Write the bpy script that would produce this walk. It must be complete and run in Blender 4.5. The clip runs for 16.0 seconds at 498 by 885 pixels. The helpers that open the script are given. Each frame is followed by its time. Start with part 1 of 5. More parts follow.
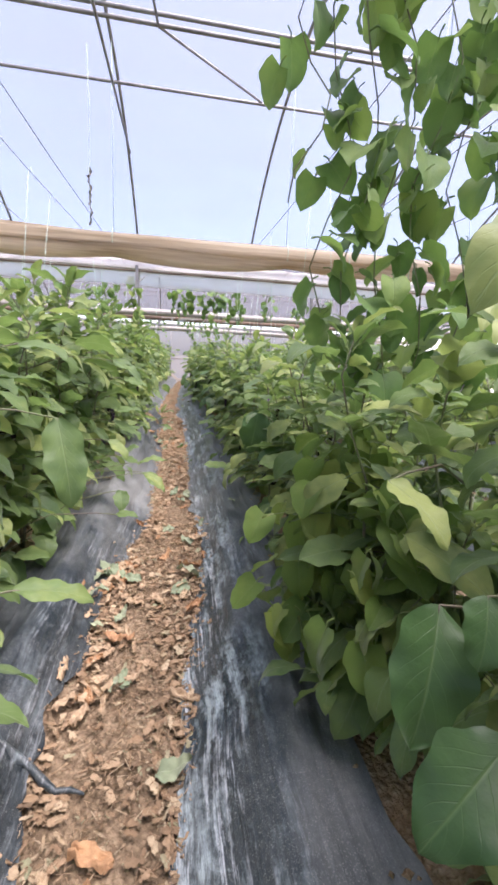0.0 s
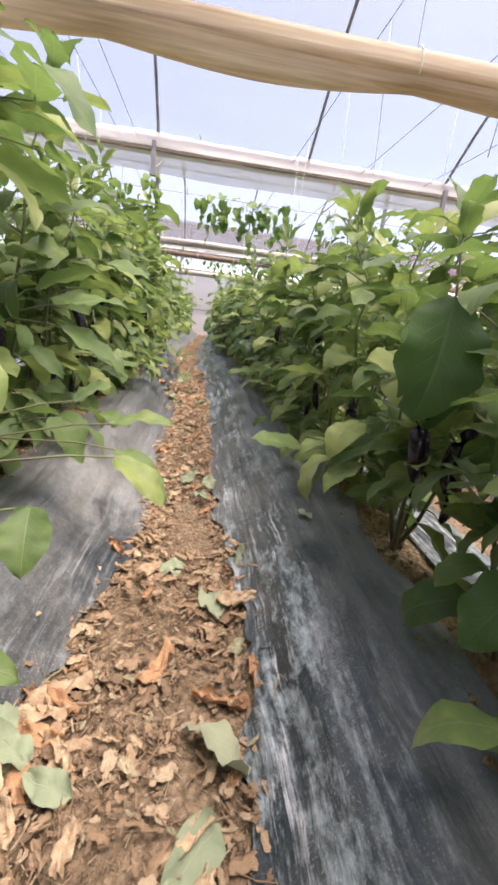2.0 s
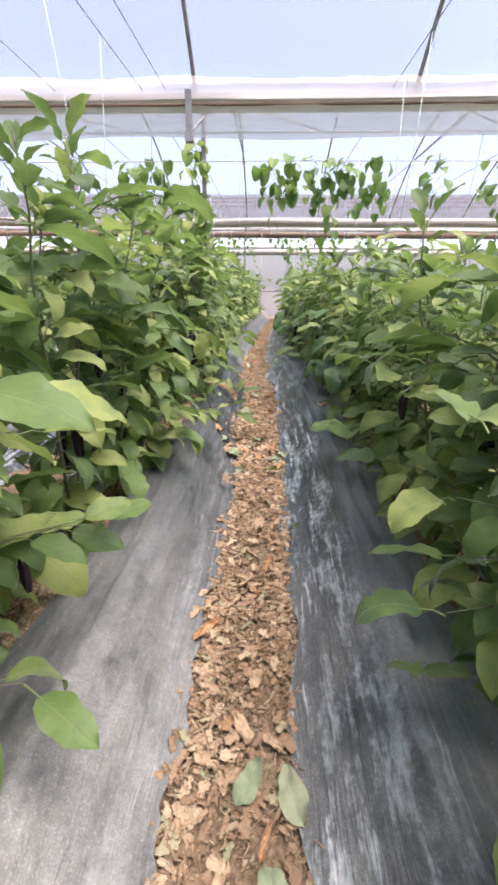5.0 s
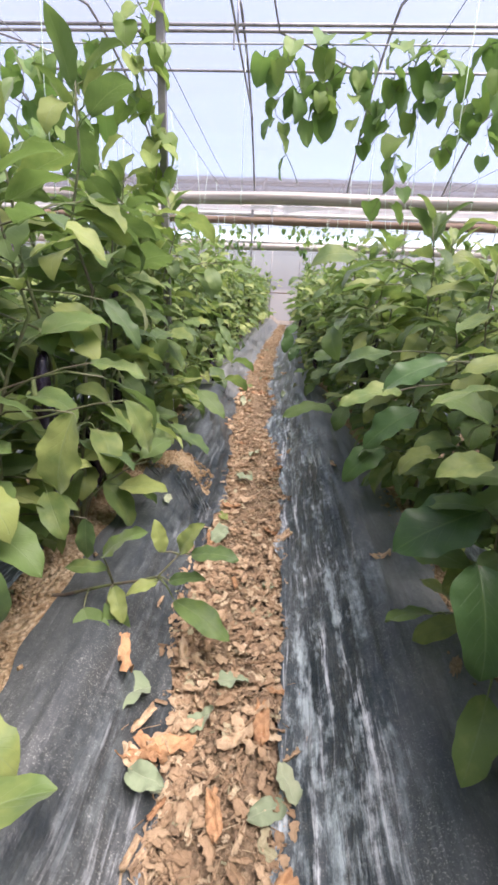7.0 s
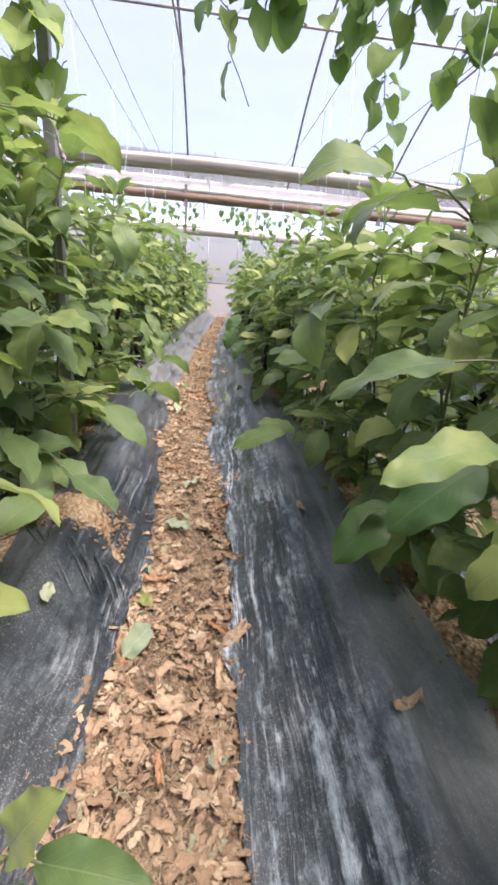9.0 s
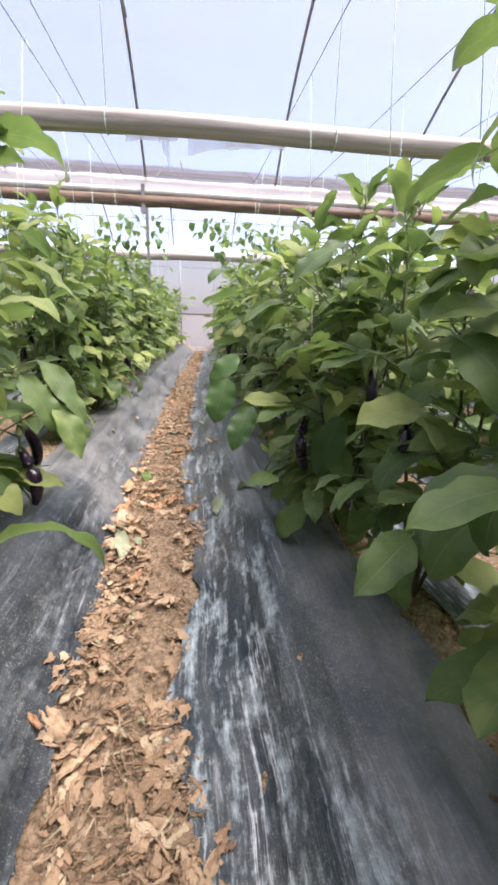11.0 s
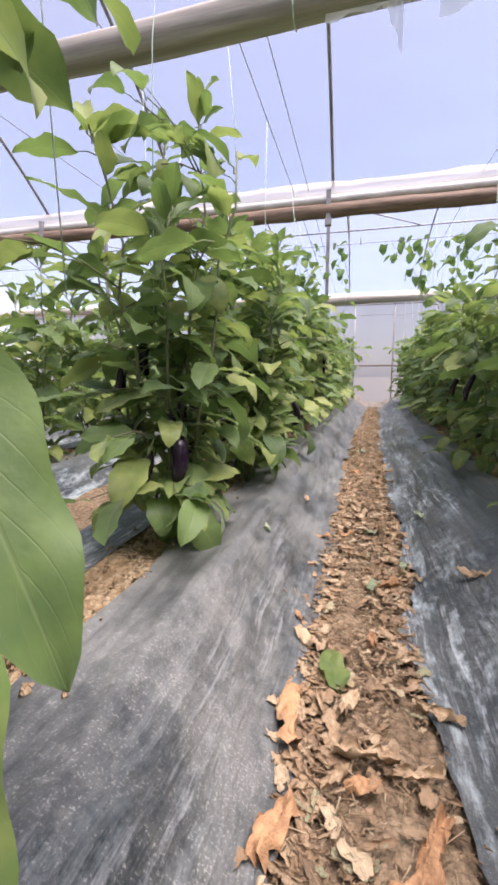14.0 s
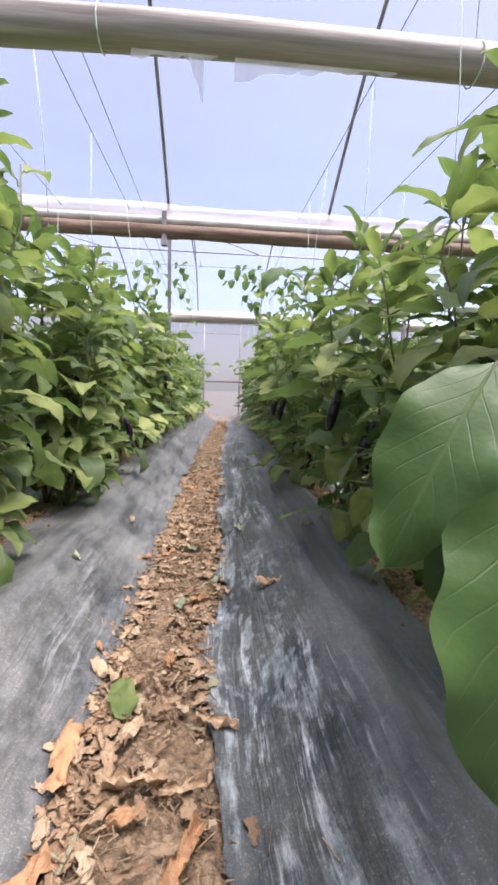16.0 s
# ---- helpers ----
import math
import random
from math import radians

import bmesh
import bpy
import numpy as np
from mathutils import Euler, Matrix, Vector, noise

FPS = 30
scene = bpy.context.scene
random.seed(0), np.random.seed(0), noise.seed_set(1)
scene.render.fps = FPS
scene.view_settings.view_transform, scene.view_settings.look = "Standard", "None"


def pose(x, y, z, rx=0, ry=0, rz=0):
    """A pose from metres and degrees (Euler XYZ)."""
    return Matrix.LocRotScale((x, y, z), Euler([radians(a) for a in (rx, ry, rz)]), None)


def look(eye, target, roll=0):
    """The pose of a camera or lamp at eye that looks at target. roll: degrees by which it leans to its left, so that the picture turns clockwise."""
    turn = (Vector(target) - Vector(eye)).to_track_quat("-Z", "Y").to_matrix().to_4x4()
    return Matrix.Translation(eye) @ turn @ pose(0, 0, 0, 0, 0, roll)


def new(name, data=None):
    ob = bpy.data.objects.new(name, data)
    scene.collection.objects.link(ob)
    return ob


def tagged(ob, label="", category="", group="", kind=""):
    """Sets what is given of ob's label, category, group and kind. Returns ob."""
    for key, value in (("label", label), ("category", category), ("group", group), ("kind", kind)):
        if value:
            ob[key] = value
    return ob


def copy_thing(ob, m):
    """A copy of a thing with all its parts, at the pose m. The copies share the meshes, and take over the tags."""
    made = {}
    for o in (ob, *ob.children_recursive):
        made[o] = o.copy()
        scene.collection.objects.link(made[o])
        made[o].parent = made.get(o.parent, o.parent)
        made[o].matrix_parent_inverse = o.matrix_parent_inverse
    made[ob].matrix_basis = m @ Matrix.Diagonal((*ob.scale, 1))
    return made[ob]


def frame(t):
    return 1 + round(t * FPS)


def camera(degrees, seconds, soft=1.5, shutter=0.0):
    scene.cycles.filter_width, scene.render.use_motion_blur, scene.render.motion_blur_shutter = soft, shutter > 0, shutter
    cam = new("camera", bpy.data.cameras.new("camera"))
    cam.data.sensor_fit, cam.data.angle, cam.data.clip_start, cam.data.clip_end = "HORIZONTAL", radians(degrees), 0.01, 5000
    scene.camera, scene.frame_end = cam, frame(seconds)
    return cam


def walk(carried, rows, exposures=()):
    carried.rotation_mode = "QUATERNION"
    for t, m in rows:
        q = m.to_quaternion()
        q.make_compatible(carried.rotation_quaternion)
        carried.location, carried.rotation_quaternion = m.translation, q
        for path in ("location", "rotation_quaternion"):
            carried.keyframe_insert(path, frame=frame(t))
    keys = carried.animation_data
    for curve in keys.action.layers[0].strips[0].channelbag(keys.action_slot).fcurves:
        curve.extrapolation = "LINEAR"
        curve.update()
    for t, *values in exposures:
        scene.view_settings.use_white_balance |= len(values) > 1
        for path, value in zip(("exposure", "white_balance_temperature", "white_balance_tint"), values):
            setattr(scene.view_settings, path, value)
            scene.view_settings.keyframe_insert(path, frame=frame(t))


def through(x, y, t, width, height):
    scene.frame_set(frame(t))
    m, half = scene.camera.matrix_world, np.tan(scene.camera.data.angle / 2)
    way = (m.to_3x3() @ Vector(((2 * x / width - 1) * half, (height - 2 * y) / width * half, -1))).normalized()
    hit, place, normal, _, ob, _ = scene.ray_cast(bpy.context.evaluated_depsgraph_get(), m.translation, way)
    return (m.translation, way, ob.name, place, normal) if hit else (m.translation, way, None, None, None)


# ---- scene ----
cam = camera(61.7, 16.0, soft=3.1)
PATH = [
    (0, (-0.049, -1.384, 1.527), (0.284, 0.548, 1.127), 2.9),
    (0.5, (0.0, -0.634, 1.458), (0.362, 1.263, 0.937), 4.7),
    (1, (-0.13, 0.024, 1.294), (0.228, 1.918, 0.759), 6.9),
    (1.5, (-0.135, 0.387, 1.142), (0.165, 2.297, 0.634), 7.4),
    (2, (-0.084, 0.521, 1.055), (0.188, 2.421, 0.493), 6.7),
    (2.5, (0.022, 0.539, 1.038), (0.387, 2.399, 0.4), 4.5),
    (3, (0.126, 0.667, 1.091), (0.438, 2.514, 0.391), 2.4),
    (3.5, (0.116, 0.838, 1.19), (0.212, 2.693, 0.447), 0.8),
    (4, (-0.021, 1.155, 1.324), (-0.101, 3.022, 0.612), 0.2),
    (4.5, (-0.067, 1.561, 1.401), (-0.164, 3.433, 0.704), 0.4),
    (6.8, (0.008, 4.672, 1.464), (-0.013, 6.541, 0.752), 2.2),
    (7, (-0.037, 4.8, 1.434), (-0.154, 6.671, 0.735), 2.5),
    (7.5, (-0.191, 5.126, 1.253), (-0.548, 6.996, 0.642), 1.8),
    (8, (-0.181, 5.251, 1.19), (-0.448, 7.139, 0.586), 2.0),
    (8.5, (-0.14, 5.386, 1.251), (-0.16, 7.274, 0.593), 3.4),
    (9, (-0.084, 5.706, 1.328), (0.097, 7.568, 0.619), 5.0),
    (9.2, (-0.03, 5.891, 1.308), (0.158, 7.753, 0.602), 5.0),
    (11.3, (-0.087, 8.307, 1.165), (0.152, 10.208, 0.593), 1.1),
    (11.5, (-0.148, 8.534, 1.123), (0.013, 10.442, 0.545), 2.2),
    (12, (-0.296, 8.921, 1.132), (-0.385, 10.833, 0.552), 3.3),
    (12.5, (-0.336, 9.358, 1.132), (-0.715, 11.263, 0.657), 3.8),
    (13, (-0.383, 9.648, 1.004), (-0.851, 11.551, 0.603), 3.1),
    (13.5, (-0.4, 9.761, 0.928), (-0.888, 11.669, 0.581), 0.7),
    (14, (-0.402, 9.751, 0.925), (-0.899, 11.663, 0.613), 0.0),
    (14.5, (-0.306, 9.707, 0.917), (-0.721, 11.644, 0.641), 0.4),
    (15, (-0.291, 9.699, 0.963), (-0.568, 11.665, 0.722), 0.7),
    (15.5, (-0.238, 9.718, 0.965), (-0.27, 11.704, 0.73), 1.3),
    (16, (-0.18, 9.744, 0.978), (-0.017, 11.722, 0.734), 1.7),
]
walk(cam, [(t, look(eye, target, roll)) for t, eye, target, roll in PATH], exposures=[(0, 2.56, 6300, 21), (1, 2.56, 6500, 21), (2.5, 2.66, 7000, 20), (3.5, 2.70, 6600, 20), (7, 2.58, 6500, 20), (9, 2.72, 6500, 20), (11.5, 2.62, 6500, 20), (13, 2.42, 6600, 21), (16, 2.52, 6400, 21)])

# ---- daylight ----
world = bpy.data.worlds.new("sky")
scene.world = world
world.use_nodes = True
SUN_EL, SUN_AZ = 71.0, 112.0          # degrees; azimuth clockwise from +y
wt = world.node_tree
sky = wt.nodes.new("ShaderNodeTexSky")
sky.sky_type, sky.sun_disc = "NISHITA", False
sky.sun_elevation, sky.sun_rotation = radians(SUN_EL), radians(SUN_AZ)
sky.air_density, sky.dust_density = 1.0, 2.0
wt.nodes["Background"].inputs["Strength"].default_value = 0.092
wt.links.new(sky.outputs["Color"], wt.nodes["Background"].inputs["Color"])
sun_data = bpy.data.lights.new("sun", "SUN")
sun_data.energy, sun_data.angle, sun_data.color = 4.4, radians(50), (1.0, 0.95, 0.86)
sun = new("sun", sun_data)
sd = Vector((math.sin(radians(SUN_AZ)) * math.cos(radians(SUN_EL)), math.cos(radians(SUN_AZ)) * math.cos(radians(SUN_EL)), math.sin(radians(SUN_EL))))
sun.matrix_world = look(sd * 60, (0, 0, 0))

# ---- plan ----
SPAN = 8.372
GUTTERS = [6.689 + SPAN * k for k in (-2, -1, 0, 1)]     # gutter lines, across the aisle
END_Y = 23.02
BACK_Y = GUTTERS[0]
X0, X1 = -12.17, 12.53
GUT_Z = 2.97
ARCH0, ARCH_STEP = -0.77, 1.9
ARCH_X = [ARCH0 + ARCH_STEP * k for k in range(-6, 8)]
ROW_L, ROW_R = -0.85, 0.94          # plant rows, from the aisle centre
AISLE_Y = [-10, -1.5, 1, 3, 5, 7, 8.5, 9.6, 11, 13, 16.5, 20, 23.05]
AISLE_X = [-.3, -.28, -.2, -.15, -.1, -.14, -.19, -.3, -.36, -.33, -.24, -.08, .05]
BED = 1.755                           # from one plant row to the next


def aisle(y):
    """Centre line of the walked aisle."""
    return float(np.interp(y, AISLE_Y, AISLE_X))


def trodden(y):
    """Centre and half width of the littered strip between the two mulch sheets."""
    y = np.asarray(y, float)
    c = np.interp(y, AISLE_Y, AISLE_X) + np.interp(y, [.4, 1, 1.7, 2.15, 3, 4.2, 5.2, 5.83, 6.28, 7.4, 8.5, 9.1, 9.6, 10, 10.7], [0, .02, .02, .075, .03, 0, 0, -.02, -.07, 0, -.02, -.085, -.02, .04, 0])
    h = np.interp(y, [-1.5, .5, 1, 1.8, 2.2, 3, 5.8, 6.2, 6.8, 7.5, 9, 10, 11, 23], [.24, .28, .31, .29, .25, .2, .19, .24, .22, .2, .2, .23, .19, .17])
    return c, h


def heap_z(x, y):
    """Low heaps of trodden litter and soil along the aisle."""
    x, y = np.asarray(x, float), np.asarray(y, float)
    c, h = trodden(y)
    u = np.clip(np.abs(x - c) / (h + .03), 0, 1)
    lump = .02 + .065 * np.exp(-((y - 10.05) / .28) ** 2) + .05 * np.exp(-((y - 6.25) / .3) ** 2) + .045 * np.exp(-((y - 1.05) / .35) ** 2)
    return lump * (1 - u ** 2) ** 2


def arch_z(y):
    """Roof line: a straight rise from each gutter, then a rounded fall to the next."""
    g = max([v for v in GUTTERS if v <= y + 1e-6], default=GUTTERS[0])
    t = y - g
    if t < SPAN / 2 + .4:
        return GUT_Z + .03 + 1.615 * (t / (SPAN / 2 + .4)) ** .97
    u = min(1.0, (t - SPAN / 2) / (SPAN / 2))
    return GUT_Z + .03 + 1.62 * (1 - u ** 2.4)


# ---- numeric noise ----
def lattice(ix, iy, seed):
    h = (ix.astype(np.int64) * 374761393 + iy.astype(np.int64) * 668265263 + seed * 1442695041) & 0x7FFFFFFF
    h = ((h ^ (h >> 13)) * 1274126177) & 0x7FFFFFFF
    return ((h ^ (h >> 16)) & 0xFFFF) / 65535.0


def vnoise(x, y, seed=0):
    """Smooth value noise, 0 to 1, on arrays."""
    x, y = np.asarray(x, float), np.asarray(y, float)
    ix, iy = np.floor(x), np.floor(y)
    fx, fy = x - ix, y - iy
    fx, fy = fx * fx * (3 - 2 * fx), fy * fy * (3 - 2 * fy)
    a, b = lattice(ix, iy, seed), lattice(ix + 1, iy, seed)
    c, d = lattice(ix, iy + 1, seed), lattice(ix + 1, iy + 1, seed)
    return (a * (1 - fx) + b * fx) * (1 - fy) + (c * (1 - fx) + d * fx) * fy


def smooth(a, b, v):
    t = np.clip((np.asarray(v, float) - a) / (b - a), 0, 1)
    return t * t * (3 - 2 * t)


def ground_z(x, y):
    """Height of the bed soil between aisle and row, without the litter."""
    x, y = np.asarray(x, float), np.asarray(y, float)
    c = np.interp(y, AISLE_Y, AISLE_X)
    left, right = c + ROW_L, c + ROW_R
    # near aisle
    s = np.where(x < c, (c - .2 - x) / (c - .2 - left), (x - c - .2) / (right - c - .2))
    near = 0.235 * smooth(0, .55, s)
    # other aisles, one bed apart
    xr = np.where(x > right, (x - right) / BED, (left - x) / BED)
    f = np.abs((xr % 1.0) - .5) * BED          # distance from an aisle's centre
    far = 0.235 * smooth(.2, .55, f)
    return np.where((x > left) & (x < right), near, far)


# ---- mesh helpers ----
class Geo:
    """Collects vertices, faces and uv coordinates of one mesh."""

    def __init__(self):
        self.v, self.f, self.uv, self.n = [], [], [], 0

    def add(self, verts, faces, uvs=None):
        verts = np.asarray(verts, float).reshape(-1, 3)
        self.v.append(verts)
        self.f.extend([tuple(i + self.n for i in q) for q in faces])
        self.uv.append(np.asarray(uvs, float).reshape(-1, 2) if uvs is not None else np.full((len(verts), 2), 0.5))
        self.n += len(verts)
        return self

    def tube(self, pts, radii, sides=6, caps=True):
        pts = [Vector(p) for p in pts]
        if not hasattr(radii, "__len__"):
            radii = [radii] * len(pts)
        vs = []
        for i, p in enumerate(pts):
            d = (pts[min(i + 1, len(pts) - 1)] - pts[max(i - 1, 0)]).normalized()
            a = d.orthogonal().normalized() if abs(d.z) < .9 else d.cross(Vector((1, 0, 0))).normalized()
            if abs(d.z) < .9:
                a = d.cross(Vector((0, 0, 1))).normalized()
            b = d.cross(a)
            for k in range(sides):
                w = 2 * math.pi * k / sides
                vs.append(p + (a * math.cos(w) + b * math.sin(w)) * radii[i])
        fs = []
        for i in range(len(pts) - 1):
            for k in range(sides):
                k2 = (k + 1) % sides
                fs.append((i * sides + k, i * sides + k2, (i + 1) * sides + k2, (i + 1) * sides + k))
        if caps:
            fs.append(tuple(range(sides - 1, -1, -1)))
            fs.append(tuple((len(pts) - 1) * sides + k for k in range(sides)))
        return self.add([tuple(v) for v in vs], fs)

    def box(self, lo, hi):
        (a, b, c), (d, e, f) = lo, hi
        return self.add([(a, b, c), (d, b, c), (d, e, c), (a, e, c), (a, b, f), (d, b, f), (d, e, f), (a, e, f)],
                        [(0, 3, 2, 1), (4, 5, 6, 7), (0, 1, 5, 4), (1, 2, 6, 5), (2, 3, 7, 6), (3, 0, 4, 7)])

    def grid(self, P, uvs=None, wrap=False):
        """P: array (n, m, 3)."""
        n, m = P.shape[:2]
        idx = np.arange(n * m).reshape(n, m)
        cols = m if wrap else m - 1
        j2 = [(j + 1) % m for j in range(cols)]
        fs = [(idx[i, j], idx[i, j2[j]], idx[i + 1, j2[j]], idx[i + 1, j]) for i in range(n - 1) for j in range(cols)]
        if uvs is None:
            uu, vv = np.meshgrid(np.linspace(0, 1, m), np.linspace(0, 1, n))
            uvs = np.stack([uu, vv], -1)
        return self.add(P.reshape(-1, 3), fs, uvs)

    def mesh(self, name, flat=False):
        me = bpy.data.meshes.new(name)
        v = np.concatenate(self.v)
        me.from_pydata(v.tolist(), [], self.f)
        uv = np.concatenate(self.uv)
        layer = me.uv_layers.new(name="UVMap")
        li = np.empty(len(me.loops), np.int32)
        me.loops.foreach_get("vertex_index", li)
        layer.data.foreach_set("uv", uv[li].astype(np.float32).ravel())
        if not flat:
            me.polygons.foreach_set("use_smooth", np.ones(len(me.polygons), bool))
        me.update()
        return me


def part(name, geo, material, parent=None, label="", flat=False):
    """One mesh object, under a thing or a part. geo: a Geo or a finished mesh."""
    me = geo.mesh(name, flat) if isinstance(geo, Geo) else geo
    if not me.materials:
        me.materials.append(material)
    ob = new(name, me)
    ob.parent = parent
    if label:
        ob["label"] = label
    return ob


def empty(name, at=(0, 0, 0)):
    ob = new(name)
    ob.location = at
    ob.empty_display_size = 0.1
    return ob


# ---- materials ----
def shader(name):
    m = bpy.data.materials.new(name)
    m.use_nodes = True
    nt = m.node_tree
    nt.nodes.clear()

    def add(kind, links=None, **props):
        n = nt.nodes.new(kind)
        for k, v in props.items():
            setattr(n, k, v)
        for key, val in (links or {}).items():
            s = n.inputs[key]
            if isinstance(val, bpy.types.NodeSocket):
                nt.links.new(val, s)
            else:
                s.default_value = val
        return n

    def finish(sock):
        o = nt.nodes.new("ShaderNodeOutputMaterial")
        nt.links.new(sock, o.inputs["Surface"])
        return m
    return add, finish


def ramp(add, fac, stops):
    r = add("ShaderNodeValToRGB", {"Fac": fac})
    e = r.color_ramp.elements
    while len(e) < len(stops):
        e.new(0.5)
    for el, (p, c) in zip(e, stops):
        el.position, el.color = p, (*c, 1)
    return r.outputs["Color"]


def mapped(add, scale, coord="Object"):
    tc = add("ShaderNodeTexCoord")
    return add("ShaderNodeMapping", {"Vector": tc.outputs[coord], "Scale": scale}).outputs["Vector"]


def math_node(add, op, a, b=0.0, c=0.0):
    return add("ShaderNodeMath", {0: a, 1: b, 2: c}, operation=op).outputs[0]


def mixc(add, fac, a, b, mode="MIX"):
    n = add("ShaderNodeMix", {"Factor": fac}, data_type="RGBA", blend_type=mode)
    for i, v in ((6, a), (7, b)):
        if isinstance(v, bpy.types.NodeSocket):
            n.id_data.links.new(v, n.inputs[i])
        else:
            n.inputs[i].default_value = (*v, 1)
    return n.outputs[2]


def leaf_material(name, dark, mid, light, vein, rough=0.42, glow=0.35):
    """Veined leaf with translucent blade."""
    add, finish = shader(name)
    uv = add("ShaderNodeSeparateXYZ", {"Vector": add("ShaderNodeTexCoord").outputs["UV"]})
    across = math_node(add, "ABSOLUTE", math_node(add, "SUBTRACT", uv.outputs["X"], 0.5))
    rib = math_node(add, "SUBTRACT", 1.0, math_node(add, "MULTIPLY", across, 34.0), 0.0)
    rib = add("ShaderNodeClamp", {"Value": rib}).outputs[0]
    slant = math_node(add, "SUBTRACT", math_node(add, "MULTIPLY", uv.outputs["Y"], 7.0), math_node(add, "MULTIPLY", across, 5.0))
    side = math_node(add, "PINGPONG", slant, 0.5)
    side = add("ShaderNodeClamp", {"Value": math_node(add, "SUBTRACT", 1.0, math_node(add, "MULTIPLY", side, 17.0))}).outputs[0]
    fade = math_node(add, "SUBTRACT", 0.62, math_node(add, "MULTIPLY", across, 1.2))
    veins = math_node(add, "MAXIMUM", rib, math_node(add, "MULTIPLY", side, fade))
    rnd = math_node(add, "FRACT", math_node(add, "ADD", add("ShaderNodeObjectInfo").outputs["Random"], add("ShaderNodeNewGeometry").outputs["Random Per Island"]))
    blot = add("ShaderNodeTexNoise", {"Vector": mapped(add, (14, 14, 14)), "Scale": 1.0, "Detail": 3.0}).outputs["Fac"]
    tone = math_node(add, "ADD", math_node(add, "MULTIPLY", rnd, 0.8), math_node(add, "MULTIPLY", math_node(add, "SUBTRACT", blot, 0.5), 0.8))
    col = ramp(add, tone, [(0.0, dark), (0.25, mid), (0.44, mid), (0.74, light)])
    col = mixc(add, math_node(add, "MULTIPLY", veins, 0.38), col, vein)
    fine = add("ShaderNodeTexNoise", {"Vector": mapped(add, (90, 90, 90)), "Scale": 1.0, "Detail": 2.0}).outputs["Fac"]
    height = math_node(add, "ADD", math_node(add, "MULTIPLY", veins, -0.8), math_node(add, "MULTIPLY", fine, 0.5))
    bump = add("ShaderNodeBump", {"Height": height, "Strength": 0.45, "Distance": 0.003}).outputs["Normal"]
    dull = math_node(add, "ADD", rough, math_node(add, "MULTIPLY", math_node(add, "SUBTRACT", blot, 0.5), 0.3))
    pr = add("ShaderNodeBsdfPrincipled", {"Base Color": col, "Roughness": dull, "Normal": bump, "Specular IOR Level": 0.35, "Sheen Weight": 0.25, "Sheen Roughness": 0.45})
    tcol = mixc(add, 0.4, col, (0.22, 0.35, 0.07))
    tr = add("ShaderNodeBsdfTranslucent", {"Color": tcol, "Normal": bump})
    return finish(add("ShaderNodeMixShader", {0: glow, 1: pr.outputs[0], 2: tr.outputs[0]}).outputs[0])


def plain(name, a, b, rough, scale=(20, 20, 20), metal=0.0, bump=0.2, dist=0.003, through=0.0, detail=5.0, spec=0.5):
    """Two-tone surface with relief."""
    add, finish = shader(name)
    vec = mapped(add, scale)
    n1 = add("ShaderNodeTexNoise", {"Vector": vec, "Scale": 1.0, "Detail": detail}).outputs["Fac"]
    n2 = add("ShaderNodeTexNoise", {"Vector": mapped(add, tuple(s * 7 for s in scale)), "Scale": 1.0, "Detail": 3.0}).outputs["Fac"]
    f = math_node(add, "ADD", math_node(add, "MULTIPLY", n1, 0.7), math_node(add, "MULTIPLY", n2, 0.3))
    rnd = add("ShaderNodeObjectInfo").outputs["Random"]
    f = math_node(add, "ADD", f, math_node(add, "MULTIPLY", math_node(add, "SUBTRACT", rnd, 0.5), 0.12))
    col = ramp(add, f, [(0.35, a), (0.65, b)])
    bm = add("ShaderNodeBump", {"Height": f, "Strength": bump, "Distance": dist}).outputs["Normal"]
    ro = math_node(add, "ADD", rough, math_node(add, "MULTIPLY", math_node(add, "SUBTRACT", n1, 0.5), 0.3))
    pr = add("ShaderNodeBsdfPrincipled", {"Base Color": col, "Roughness": ro, "Metallic": metal, "Normal": bm, "Specular IOR Level": spec})
    if not through:
        return finish(pr.outputs[0])
    tr = add("ShaderNodeBsdfTranslucent", {"Color": col, "Normal": bm})
    return finish(add("ShaderNodeMixShader", {0: through, 1: pr.outputs[0], 2: tr.outputs[0]}).outputs[0])


def film_material(name, tint, clear, stretch=(0.6, 3, 3), rough=0.35, sheet=(0.95, 0.95, 0.95)):
    """Greenhouse polythene: part clear, part scattering."""
    add, finish = shader(name)
    n = add("ShaderNodeTexNoise", {"Vector": mapped(add, stretch), "Scale": 1.0, "Detail": 4.0}).outputs["Fac"]
    dust = add("ShaderNodeTexNoise", {"Vector": mapped(add, (0.35, 0.2, 0.35)), "Scale": 1.0, "Detail": 3.0}).outputs["Fac"]
    bm = add("ShaderNodeBump", {"Height": n, "Strength": 0.15, "Distance": 0.02}).outputs["Normal"]
    tr = add("ShaderNodeBsdfTranslucent", {"Color": (*sheet, 1), "Normal": bm})
    di = add("ShaderNodeBsdfPrincipled", {"Base Color": (*sheet, 1), "Roughness": rough, "Normal": bm})
    body = add("ShaderNodeMixShader", {0: 0.1, 1: tr.outputs[0], 2: di.outputs[0]})
    see = add("ShaderNodeBsdfTransparent", {"Color": (*tint, 1)})
    f = math_node(add, "ADD", clear - 0.12, math_node(add, "MULTIPLY", math_node(add, "ADD", n, math_node(add, "MULTIPLY", dust, 1.0)), 0.12))
    return finish(add("ShaderNodeMixShader", {0: f, 1: body.outputs[0], 2: see.outputs[0]}).outputs[0])


